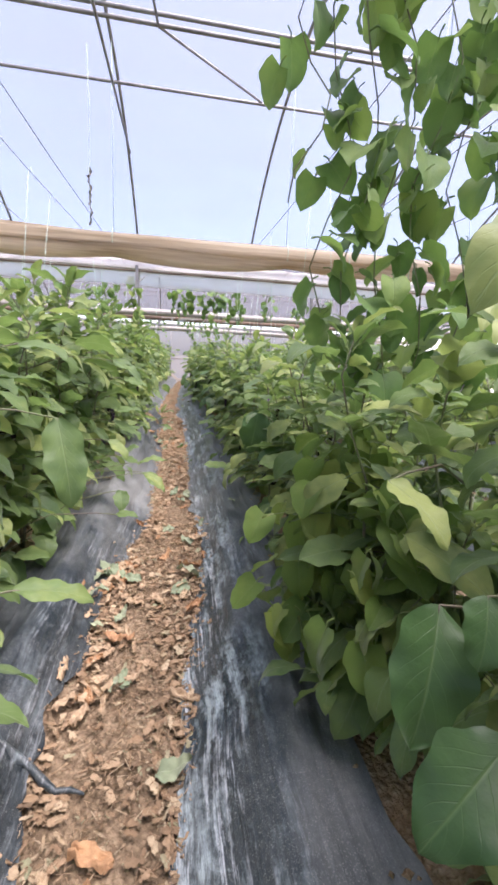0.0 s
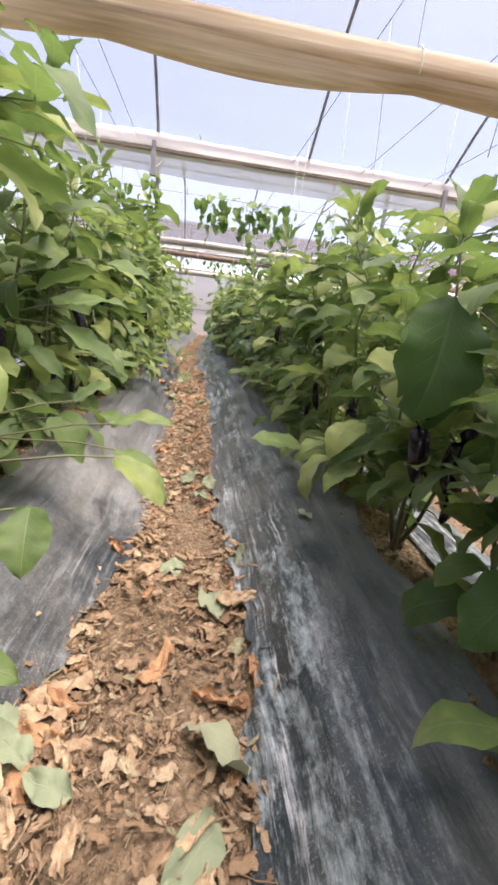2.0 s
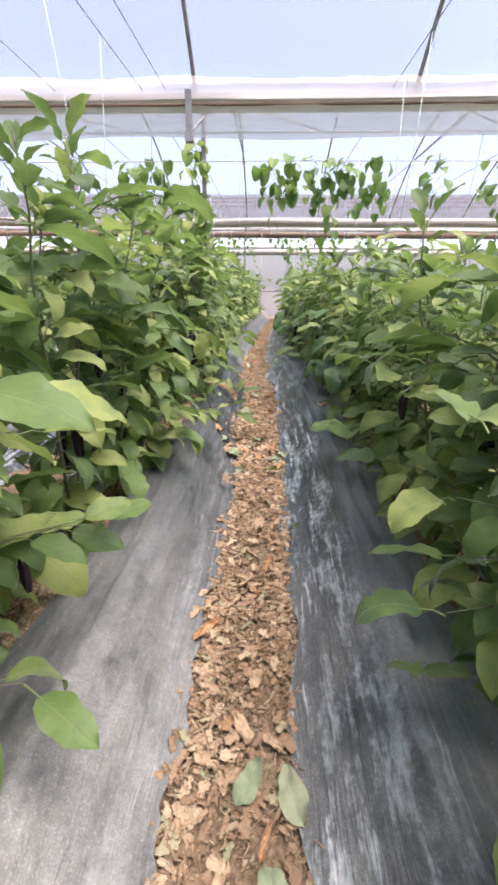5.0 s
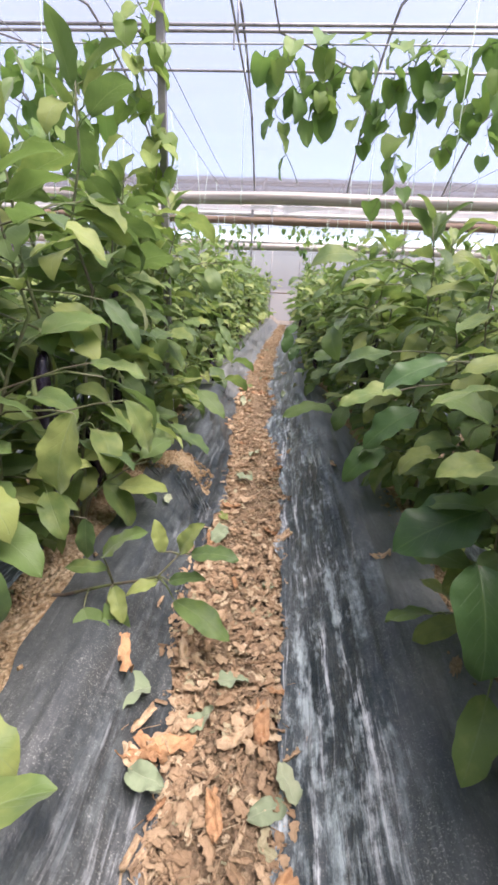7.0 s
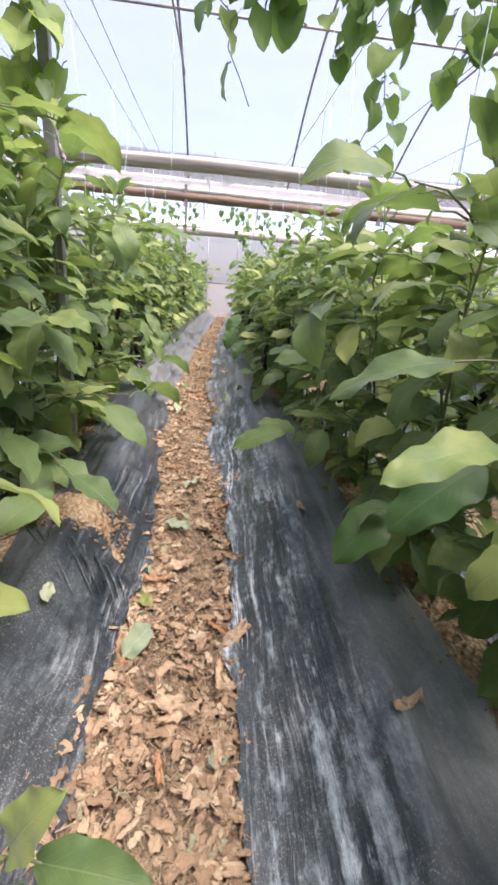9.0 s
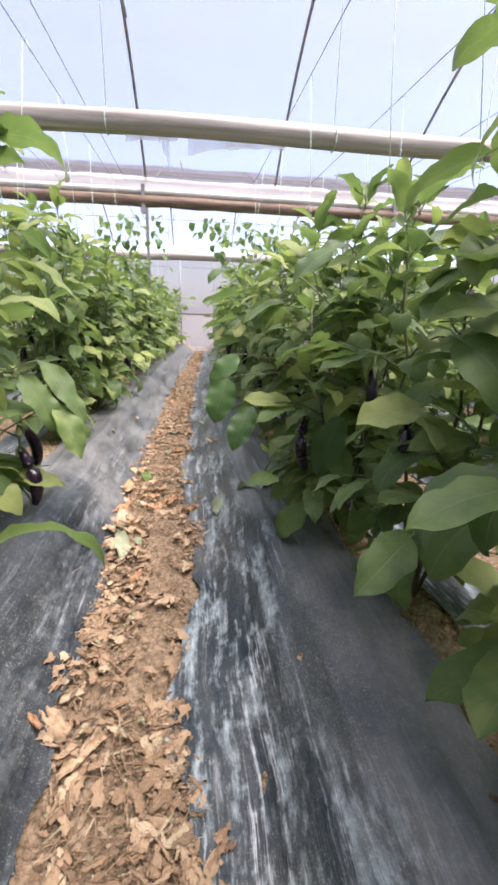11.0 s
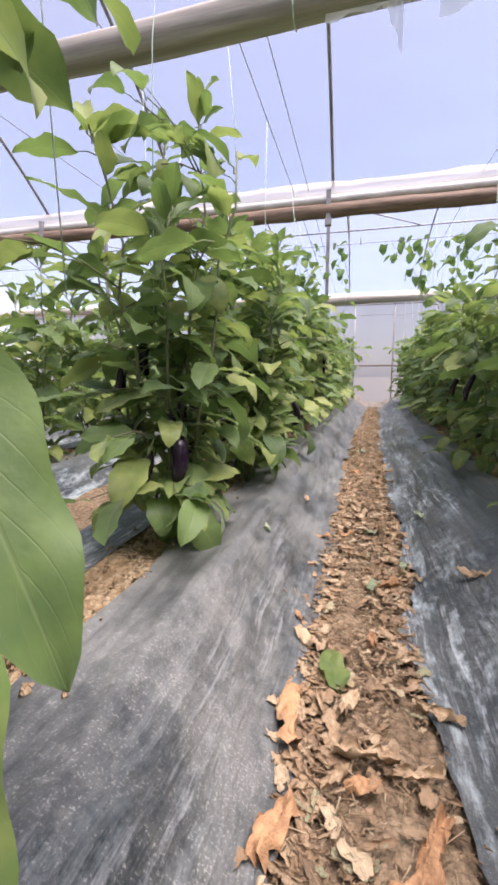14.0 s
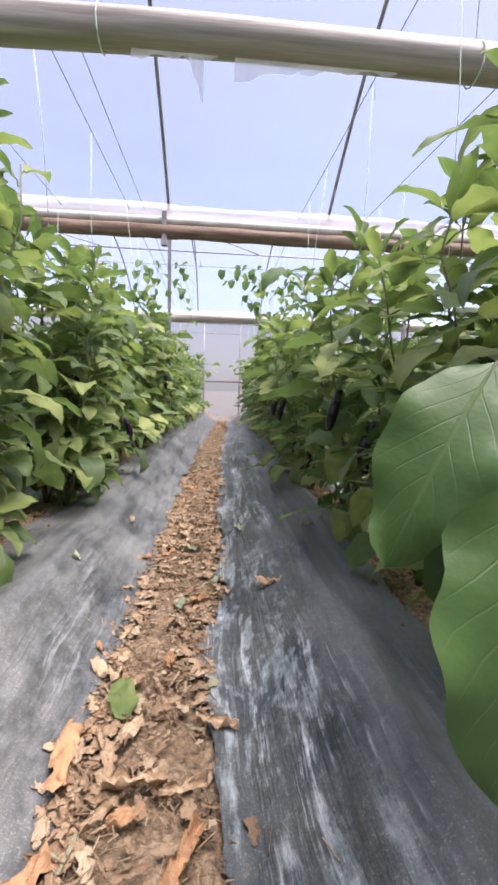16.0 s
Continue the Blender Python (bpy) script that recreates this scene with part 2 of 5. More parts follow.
def mulch_material(name, scuff_sheen, milk, dust, rim_dust, relief, black, powder):
    """Black polythene mulch: creased, with sheen and scuffs coloured in as pale milky streaks near the aisle, grit and
    dust, earth towards the row. powder: (y, dust) along the bed.
    """
    add, finish = shader(name)
    uv = add("ShaderNodeSeparateXYZ", {"Vector": add("ShaderNodeTexCoord").outputs["UV"]})
    warp = add("ShaderNodeTexNoise", {"Vector": mapped(add, (2.3, 1.9, 2)), "Scale": 1.0, "Detail": 3.0}).outputs["Color"]
    base = mapped(add, (1, 1, 1))
    bent = add("ShaderNodeMix", {"Factor": 0.07}, data_type="VECTOR")
    bent.id_data.links.new(base, bent.inputs[4])
    bent.id_data.links.new(warp, bent.inputs[5])

    def noise_at(scale, detail=5.0, rough=0.6):
        v = add("ShaderNodeMapping", {"Vector": bent.outputs[1], "Scale": scale}).outputs["Vector"]
        return add("ShaderNodeTexNoise", {"Vector": v, "Scale": 1.0, "Detail": detail, "Roughness": rough}).outputs["Fac"]

    def times(a, b):
        return math_node(add, "MULTIPLY", a, b)

    def plus(a, b):
        return math_node(add, "ADD", a, b)

    def band(v, lo, hi):
        return ramp(add, v, [(lo, (0, 0, 0)), (hi, (1, 1, 1))])
    ridge = noise_at((13, 1.3, 6), 4.0, 0.55)
    fold = noise_at((62, 2.0, 12), 5.0, 0.62)
    hair = noise_at((150, 3.0, 20), 3.0, 0.6)
    cloud = noise_at((15, 2.6, 6), 7.0, 0.68)
    breaks = noise_at((5, 2.0, 5), 5.0, 0.62)
    patch = noise_at((3.4, 2.2, 3), 7.0, 0.68)
    mottle = noise_at((42, 38, 30), 6.0, 0.75)
    grit = noise_at((230, 210, 90), 2.0)
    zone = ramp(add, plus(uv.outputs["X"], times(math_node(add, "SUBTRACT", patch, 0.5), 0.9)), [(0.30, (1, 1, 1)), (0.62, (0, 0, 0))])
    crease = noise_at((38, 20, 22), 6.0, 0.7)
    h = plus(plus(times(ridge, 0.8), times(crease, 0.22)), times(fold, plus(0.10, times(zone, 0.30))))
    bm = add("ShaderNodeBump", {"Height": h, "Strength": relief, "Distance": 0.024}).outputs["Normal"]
    # pale streaks and milky creases put the roof's sheen on the folds into the colour
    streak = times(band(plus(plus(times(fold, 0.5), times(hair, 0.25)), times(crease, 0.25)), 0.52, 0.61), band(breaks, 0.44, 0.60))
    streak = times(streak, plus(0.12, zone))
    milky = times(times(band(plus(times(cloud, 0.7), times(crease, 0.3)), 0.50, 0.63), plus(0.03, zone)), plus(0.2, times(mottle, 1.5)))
    speck = times(band(grit, 0.59, 0.64), band(plus(times(patch, 0.6), times(mottle, 0.4)), 0.44, 0.60))
    film = times(band(plus(times(patch, 0.6), times(mottle, 0.4)), 0.40, 0.62), dust)
    rim = times(times(band(plus(uv.outputs["X"], times(math_node(add, "SUBTRACT", breaks, 0.5), 0.7)), 0.44, 0.85), plus(0.35, mottle)), rim_dust)
    yv = add("ShaderNodeSeparateXYZ", {"Vector": bent.outputs[1]}).outputs["Y"]
    yv = math_node(add, "DIVIDE", plus(plus(yv, 5.0), times(math_node(add, "SUBTRACT", patch, 0.5), 2.0)), 30.0)
    lay = ramp(add, yv, [((y * 0.93 + 5.0) / 30.0, (d, d, d)) for y, d in powder])
    lay = times(lay, times(plus(0.3, times(band(plus(times(cloud, 0.15), times(patch, 0.85)), 0.38, 0.58), 0.7)), times(plus(times(mottle, 0.6), times(grit, 0.4)), 2.0)))
    dusty = add("ShaderNodeClamp", {"Value": plus(math_node(add, "MAXIMUM", film, rim), times(speck, 0.9))}).outputs[0]
    col = mixc(add, dusty, black, (0.225, 0.235, 0.225))
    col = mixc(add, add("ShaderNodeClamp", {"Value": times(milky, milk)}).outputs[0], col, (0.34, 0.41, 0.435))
    col = mixc(add, add("ShaderNodeClamp", {"Value": times(streak, scuff_sheen)}).outputs[0], col, (0.50, 0.54, 0.57))
    col = mixc(add, add("ShaderNodeClamp", {"Value": lay}).outputs[0], col, (0.36, 0.365, 0.345))
    ro = plus(plus(0.27, times(dusty, 0.4)), plus(times(lay, 0.4), times(milky, 0.15)))
    return finish(add("ShaderNodeBsdfPrincipled", {"Base Color": col, "Roughness": ro, "Normal": bm, "Specular IOR Level": 0.5}).outputs[0])


def soil_material(name, a, b, c):
    add, finish = shader(name)
    big = add("ShaderNodeTexNoise", {"Vector": mapped(add, (5, 5, 5)), "Scale": 1.0, "Detail": 6.0, "Roughness": 0.65}).outputs["Fac"]
    crumb = add("ShaderNodeTexVoronoi", {"Vector": mapped(add, (45, 45, 45)), "Scale": 1.0}).outputs["Distance"]
    fine = add("ShaderNodeTexNoise", {"Vector": mapped(add, (160, 160, 160)), "Scale": 1.0, "Detail": 3.0}).outputs["Fac"]
    f = math_node(add, "ADD", math_node(add, "MULTIPLY", big, 0.7), math_node(add, "MULTIPLY", fine, 0.3))
    col = ramp(add, math_node(add, "ADD", f, math_node(add, "MULTIPLY", math_node(add, "SUBTRACT", 0.35, crumb), 0.35)), [(0.32, a), (0.5, b), (0.68, c)])
    h = math_node(add, "ADD", math_node(add, "MULTIPLY", crumb, -1.0), math_node(add, "MULTIPLY", f, 1.5))
    bm = add("ShaderNodeBump", {"Height": h, "Strength": 1.0, "Distance": 0.025}).outputs["Normal"]
    return finish(add("ShaderNodeBsdfPrincipled", {"Base Color": col, "Roughness": 0.92, "Normal": bm, "Specular IOR Level": 0.2}).outputs[0])


def litter_material():
    add, finish = shader("dry_leaf_litter")
    rnd = math_node(add, "FRACT", math_node(add, "ADD", add("ShaderNodeObjectInfo").outputs["Random"], add("ShaderNodeNewGeometry").outputs["Random Per Island"]))
    blot = add("ShaderNodeTexNoise", {"Vector": mapped(add, (90, 90, 90)), "Scale": 1.0, "Detail": 7.0, "Roughness": 0.75}).outputs["Fac"]
    uvm = add("ShaderNodeMapping", {"Vector": add("ShaderNodeTexCoord").outputs["UV"], "Scale": (9, 2.5, 1)}).outputs["Vector"]
    rib = add("ShaderNodeTexNoise", {"Vector": uvm, "Scale": 1.0, "Detail": 4.0, "Distortion": 1.2}).outputs["Fac"]
    col = ramp(add, rnd, [(0.0, (0.23, 0.165, 0.11)), (0.2, (0.33, 0.222, 0.135)), (0.5, (0.43, 0.30, 0.187)), (0.75, (0.50, 0.365, 0.235)), (0.93, (0.62, 0.50, 0.34)), (1.0, (0.33, 0.34, 0.21))])
    shade = math_node(add, "ADD", math_node(add, "MULTIPLY", blot, 0.55), math_node(add, "MULTIPLY", rib, 0.45))
    col = mixc(add, ramp(add, shade, [(0.38, (0.36, 0.36, 0.36)), (0.56, (0, 0, 0))]), col, (0.28, 0.185, 0.11), "MIX")
    bm = add("ShaderNodeBump", {"Height": shade, "Strength": 1.0, "Distance": 0.012}).outputs["Normal"]
    pr = add("ShaderNodeBsdfPrincipled", {"Base Color": col, "Roughness": 0.8, "Normal": bm, "Specular IOR Level": 0.25})
    return finish(pr.outputs[0])


M_LEAF = leaf_material("aubergine_leaf", (0.078, 0.135, 0.05), (0.138, 0.215, 0.066), (0.30, 0.355, 0.11), (0.27, 0.35, 0.17), 0.5, 0.42)
# darker copy of the leaf colour, holding the shade on the right-hand row
M_LEAF_SHADED = leaf_material("mature_aubergine_leaf", (0.034, 0.082, 0.026), (0.052, 0.115, 0.034), (0.075, 0.15, 0.042), (0.16, 0.24, 0.09), 0.42, 0.3)
M_VINE = leaf_material("bean_leaf", (0.07, 0.145, 0.045), (0.125, 0.235, 0.06), (0.22, 0.32, 0.08), (0.19, 0.28, 0.11), 0.55, 0.42)
M_VINE_PALE = leaf_material("pale_bean_leaf", (0.10, 0.18, 0.04), (0.18, 0.28, 0.06), (0.29, 0.37, 0.09), (0.28, 0.34, 0.13), 0.55, 0.45)
M_STEM = plain("green_purple_stem", (0.10, 0.075, 0.06), (0.13, 0.17, 0.06), 0.55, (9, 9, 9))
M_BASE = plain("woody_stem", (0.16, 0.12, 0.07), (0.30, 0.23, 0.13), 0.75, (30, 30, 12))
M_FRUIT = plain("dark_purple_skin", (0.010, 0.005, 0.013), (0.022, 0.010, 0.026), 0.22, (15, 15, 5), bump=0.05)
M_CALYX = plain("green_calyx", (0.09, 0.12, 0.04), (0.16, 0.2, 0.07), 0.55, (60, 60, 60))
M_FLOWER = plain("violet_petal", (0.42, 0.25, 0.50), (0.6, 0.42, 0.62), 0.6, (50, 50, 50))
M_STEEL = plain("galvanised_pipe", (0.20, 0.19, 0.19), (0.34, 0.33, 0.33), 0.5, (6, 6, 6), metal=0.35, bump=0.1)
M_PALE = plain("pale_painted_pipe", (0.55, 0.53, 0.5), (0.75, 0.73, 0.7), 0.5, (5, 9, 9), bump=0.1)
M_RUST = plain("rusty_brown_roll", (0.07, 0.045, 0.032), (0.24, 0.16, 0.11), 0.75, (2.5, 30, 30), bump=0.6, dist=0.01)
M_ROLL_TAN = plain("tan_rolled_film", (0.42, 0.34, 0.24), (0.92, 0.84, 0.70), 0.42, (0.3, 7, 7), bump=0.4, dist=0.02, through=0.68, detail=3.0)
M_ROLL_GREY = plain("grey_rolled_film", (0.25, 0.22, 0.19), (0.48, 0.44, 0.39), 0.45, (0.8, 24, 24), bump=0.4, dist=0.01)
M_SKIRT = film_material("white_gutter_film", (0.97, 0.95, 0.93), 0.30, (1.2, 9, 9), sheet=(0.88, 0.86, 0.84))
M_FOLD = plain("tan_loose_film", (0.46, 0.37, 0.26), (0.93, 0.86, 0.73), 0.4, (0.3, 8, 8), bump=0.45, dist=0.02, through=0.75, detail=3.0)
M_ROOF = film_material("roof_film", (0.98, 0.965, 1.0), 0.385, sheet=(0.082, 0.079, 0.085))
M_WALL = film_material("wall_film", (0.92, 0.9, 0.95), 0.12, (2, 2, 0.5), sheet=(0.24, 0.235, 0.25))
M_SIDE = film_material("side_wall_film", (0.95, 0.95, 0.96), 0.25, (2, 2, 0.5), sheet=(0.62, 0.61, 0.62))
M_SCRAP = film_material("torn_clear_film", (0.9, 0.92, 0.95), 0.45, (6, 6, 6))
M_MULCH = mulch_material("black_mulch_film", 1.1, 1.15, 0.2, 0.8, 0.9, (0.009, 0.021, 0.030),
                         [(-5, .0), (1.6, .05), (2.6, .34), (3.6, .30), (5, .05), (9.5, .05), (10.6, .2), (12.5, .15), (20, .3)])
M_MULCH_DUSTY = mulch_material("dusty_mulch_film", 0.38, 0.2, 0.12, 0.2, 0.7, (0.009, 0.015, 0.020),
                               [(-5, .0), (1.2, .05), (2.0, .22), (2.7, .48), (3.6, .48), (4.6, .15), (6.8, .02), (10.1, .03), (10.9, .36), (12.5, .38), (20, .33)])
M_SOIL = soil_material("brown_soil", (0.21, 0.15, 0.096), (0.345, 0.252, 0.163), (0.45, 0.345, 0.23))
M_SAND = soil_material("sandy_bed_soil", (0.30, 0.20, 0.11), (0.42, 0.31, 0.19), (0.55, 0.44, 0.30))
M_LITTER = litter_material()
M_WIRE = plain("grey_wire", (0.2, 0.2, 0.2), (0.4, 0.4, 0.4), 0.5, (10, 10, 10), bump=0.05)
M_STRING = plain("pale_green_twine", (0.42, 0.58, 0.48), (0.68, 0.8, 0.72), 0.7, (40, 40, 40), bump=0.05)
M_CLOTH = plain("dusty_cloth", (0.14, 0.12, 0.10), (0.25, 0.22, 0.19), 0.85, (9, 9, 9), bump=0.4, dist=0.01)
M_OUT = plain("outside_ground", (0.16, 0.14, 0.10), (0.26, 0.22, 0.15), 0.95, (0.5, 0.5, 0.5))
M_PALELEAF = leaf_material("wilted_pale_leaf", (0.19, 0.24, 0.145), (0.25, 0.30, 0.19), (0.33, 0.36, 0.235), (0.40, 0.43, 0.31), 0.75, 0.1)

# ---- ground ----
out = Geo().add([(-600, -600, -0.12), (600, -600, -0.12), (600, 600, -0.12), (-600, 600, -0.12)], [(0, 1, 2, 3)])
tagged(part("ground", out, M_OUT), "bare dusty ground outside the greenhouse", "ground", kind="structure")

xs = np.concatenate([np.linspace(X0, -1.6, 40), np.linspace(-1.55, 1.15, 100), np.linspace(1.2, X1, 42)])
ys = np.linspace(BACK_Y, END_Y + 0.3, 420)
XX, YY = np.meshgrid(xs, ys)
ZZ = ground_z(XX, YY) + heap_z(XX, YY) + 0.022 * (vnoise(XX * 9, YY * 9, 3) - .5) + 0.018 * (vnoise(XX * 28, YY * 28, 4) - .5) - 0.012
floor = part("floor", Geo().grid(np.stack([XX, YY, ZZ], -1)), M_SOIL)
tagged(floor, "brown crumbly soil with trodden aisle and raised beds", "soil floor", kind="structure")


def mulch_sheet(side, near, xa=None, xb=None, seed=0):
    """A strip of mulch from an aisle's edge up to a plant row; side -1 left, 1 right of the walked aisle, or between xa and xb."""
    n_y, n_s = (900, 64) if near else (200, 14)
    yy = np.linspace(BACK_Y + .05, END_Y - 0.25, n_y)
    ss = np.linspace(0, 1, n_s)
    if near:
        c = np.array([aisle(v) for v in yy])
        jag = 0.10 * (vnoise(yy * 1.7, yy * 0 + side, 11) - .5) + 0.06 * (vnoise(yy * 7, yy * 0 + side, 12) - .5)
        tc, th = trodden(yy)
        jag += 0.03 * (vnoise(yy * 19, yy * 0 + side, 15) - .5)
        x_in = tc + side * (th - .01 + jag)
        row = c + (ROW_L if side < 0 else ROW_R)
        wob = 0.09 * (vnoise(yy * 2.1, yy * 0 + side, 13) - .5) + 0.05 * (vnoise(yy * 6, yy * 0 + side, 14) - .5)
        x_out = row - side * (0.09 + wob)
    else:
        c = np.array([aisle(v) for v in yy])
        x_in, x_out = c + xa, c + xb
    X = x_in[:, None] * (1 - ss) + x_out[:, None] * ss
    Y = np.repeat(yy[:, None], n_s, 1)
    Z = ground_z(X, Y) + 0.016
    fold = 0.018 * (vnoise(X * 20 + 1.5 * vnoise(X * 3, Y * 2, 9), Y * 1.1, 21 + seed) - .5) + 0.008 * (vnoise(X * 45 + 2 * vnoise(X * 4, Y * 3, 8), Y * 3.0, 22 + seed) - .5)
    if near:
        sway = 2.2 * vnoise(X * 2, Y * 1.1, 25 + seed)
        fold = fold + (0.036 * (vnoise(X * 7 + sway, Y * 1.2, 23 + seed) - .5) + 0.024 * (vnoise(X * 15 + sway, Y * 2.3, 24 + seed) - .5)) * (1 - .6 * smooth(.45, .9, ss))[None, :]
    else:
        fold += 0.022 * (vnoise(X * 6, Y * 1.3, 23 + seed) - .5)
    edge = np.minimum(ss, 1 - ss)[None, :]
    Z += fold * smooth(0.0, 0.12, edge) + 0.006
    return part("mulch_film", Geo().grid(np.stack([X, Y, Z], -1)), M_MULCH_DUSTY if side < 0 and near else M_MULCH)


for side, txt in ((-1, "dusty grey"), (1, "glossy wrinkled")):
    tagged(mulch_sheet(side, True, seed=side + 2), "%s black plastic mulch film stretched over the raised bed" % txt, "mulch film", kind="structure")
for k in range(4):
    for side, row in ((1, ROW_R), (-1, ROW_L)):
        a = row + side * (0.09 + BED * k)
        mid = row + side * (BED / 2 + BED * k)
        b = row + side * (BED - .09 + BED * k)
        for lo, hi in ((a, mid - side * .2), (mid + side * .2, b)):
            tagged(mulch_sheet(side, False, lo, hi, k + 5), "black plastic mulch film over a neighbouring bed", "mulch film", kind="structure")

for k, off in enumerate((ROW_L, ROW_R, ROW_L - BED, ROW_R + BED)):
    yy = np.linspace(BACK_Y + .1, END_Y - .3, 700)
    ss = np.linspace(-1, 1, 13)
    c = np.array([aisle(v) for v in yy]) + off
    X = c[:, None] + .17 * ss[None, :]
    Y = np.repeat(yy[:, None], 13, 1)
    Z = ground_z(X, Y) + .004 + .03 * (1 - ss[None, :] ** 2) * (vnoise(X * 7, Y * 5, 71) - .35) + .022 * (vnoise(X * 30, Y * 30, 72) - .5) + .012 * (vnoise(X * 75, Y * 75, 73) - .5)
    tagged(part("soil_ridge", Geo().grid(np.stack([X, Y, Z], -1)), M_SAND), "loose sandy soil along the plant row between mulch sheets", "sandy soil", kind="structure")

# loose clods on the ridges and at the soil break
cr = random.Random(41)
clods = Geo()
OCT = np.array([(1, 0, 0), (-1, 0, 0), (0, 1, 0), (0, -1, 0), (0, 0, 1), (0, 0, -1)], float)
OCT_F = [(0, 2, 4), (2, 1, 4), (1, 3, 4), (3, 0, 4), (2, 0, 5), (1, 2, 5), (3, 1, 5), (0, 3, 5)]
for i in range(7000):
    y = cr.uniform(-1, 16)
    x = aisle(y) + cr.choice((ROW_L, ROW_R, ROW_L - BED)) + cr.gauss(0, .075)
    if i < 500:
        x, y = cr.uniform(-.95, -.47), cr.uniform(7.34, 7.68)
    k = cr.uniform(.004, .011) * (1 if cr.random() < .9 else 2.0)
    q = OCT * np.array([[k * cr.uniform(.7, 1.4)] for _ in range(6)]) + np.array((x, y, float(ground_z(x, y)) + .018 + k * .3))
    clods.add(q, OCT_F)
tagged(part("soil_clods", clods, M_SAND), "loose sandy soil crumbs scattered along the plant rows", "soil clods", kind="stuff")

# ---- roof frame ----
frame_steel = tagged(empty("greenhouse_frame"), "galvanised steel tube arches and posts of a multi-span greenhouse", "frame", kind="structure")
for g in GUTTERS:
    ylist = np.linspace(g, min(g + SPAN, END_Y) - .002, 30)
    me = None
    for x in ARCH_X:
        if me is None:
            me = Geo().tube([(0, y, arch_z(y)) for y in ylist], 0.018, 7).mesh("arch")
        a = part("arch", me, M_STEEL, frame_steel)
        a.location.x = x
    mid = g + SPAN / 2
    # collar ties low under the arches, every second one
    zt = arch_z(mid + 2.55)
    tie = Geo().tube([(0, mid - .95, zt), (0, min(mid + 2.55, END_Y), zt)], 0.014, 6).mesh("tie_bar")
    strut = Geo().tube([(0, mid, zt), (0, mid, arch_z(mid))], 0.011, 6).mesh("strut")
    for x in ARCH_X[::2]:
        part("tie_bar", tie, M_STEEL, frame_steel).location.x = x + 0.02
        part("strut", strut, M_STEEL, frame_steel).location.x = x + 0.02
    for off, r in ((-1.6, 0.017), (-0.85, 0.02), (-0.73, 0.02), (0.73, 0.02), (0.85, 0.02), (1.6, 0.017)):
        part("purlin", Geo().tube([(X0, mid + off, arch_z(mid + off) - 0.035), (X1, mid + off, arch_z(mid + off) - 0.035)], r, 7), M_STEEL, frame_steel)
    zb = arch_z(mid + 1.2) - 0.06
    for x in (-8.0, -4.2, -0.3, 3.5, 7.3):
        for s in (1,):
            part("brace", Geo().tube([(x, mid + s * .85, zb + .06), (x + 1.15, mid + s * 1.6, zb - .04)], 0.013, 6), M_STEEL, frame_steel)
            part("brace", Geo().tube([(x, mid + s * .85, zb + .06), (x - .1, mid - s * .2, zb + .1)], 0.013, 6), M_STEEL, frame_steel)

# roof film: one sheet a span, sagging a little between arches
for k, g in enumerate(GUTTERS):
    y1 = min(g + SPAN, END_Y) - .002
    ylist = np.linspace(g, y1, 30)
    xlist = np.linspace(X0, X1, 14 * 6 + 1)
    P = np.zeros((30, len(xlist), 3))
    for i, y in enumerate(ylist):
        P[i, :, 0], P[i, :, 1] = xlist, y
        P[i, :, 2] = arch_z(y) + 0.022 - 0.03 * np.sin(np.pi * ((xlist - ARCH0) / ARCH_STEP)) ** 2 * min(1, 3 * (1 - abs(2 * i / 29 - 1)))
    tagged(part("ceiling_%d" % (k + 1), Geo().grid(P), M_ROOF), "clear greenhouse film stretched over steel arches", "roof film", kind="structure")

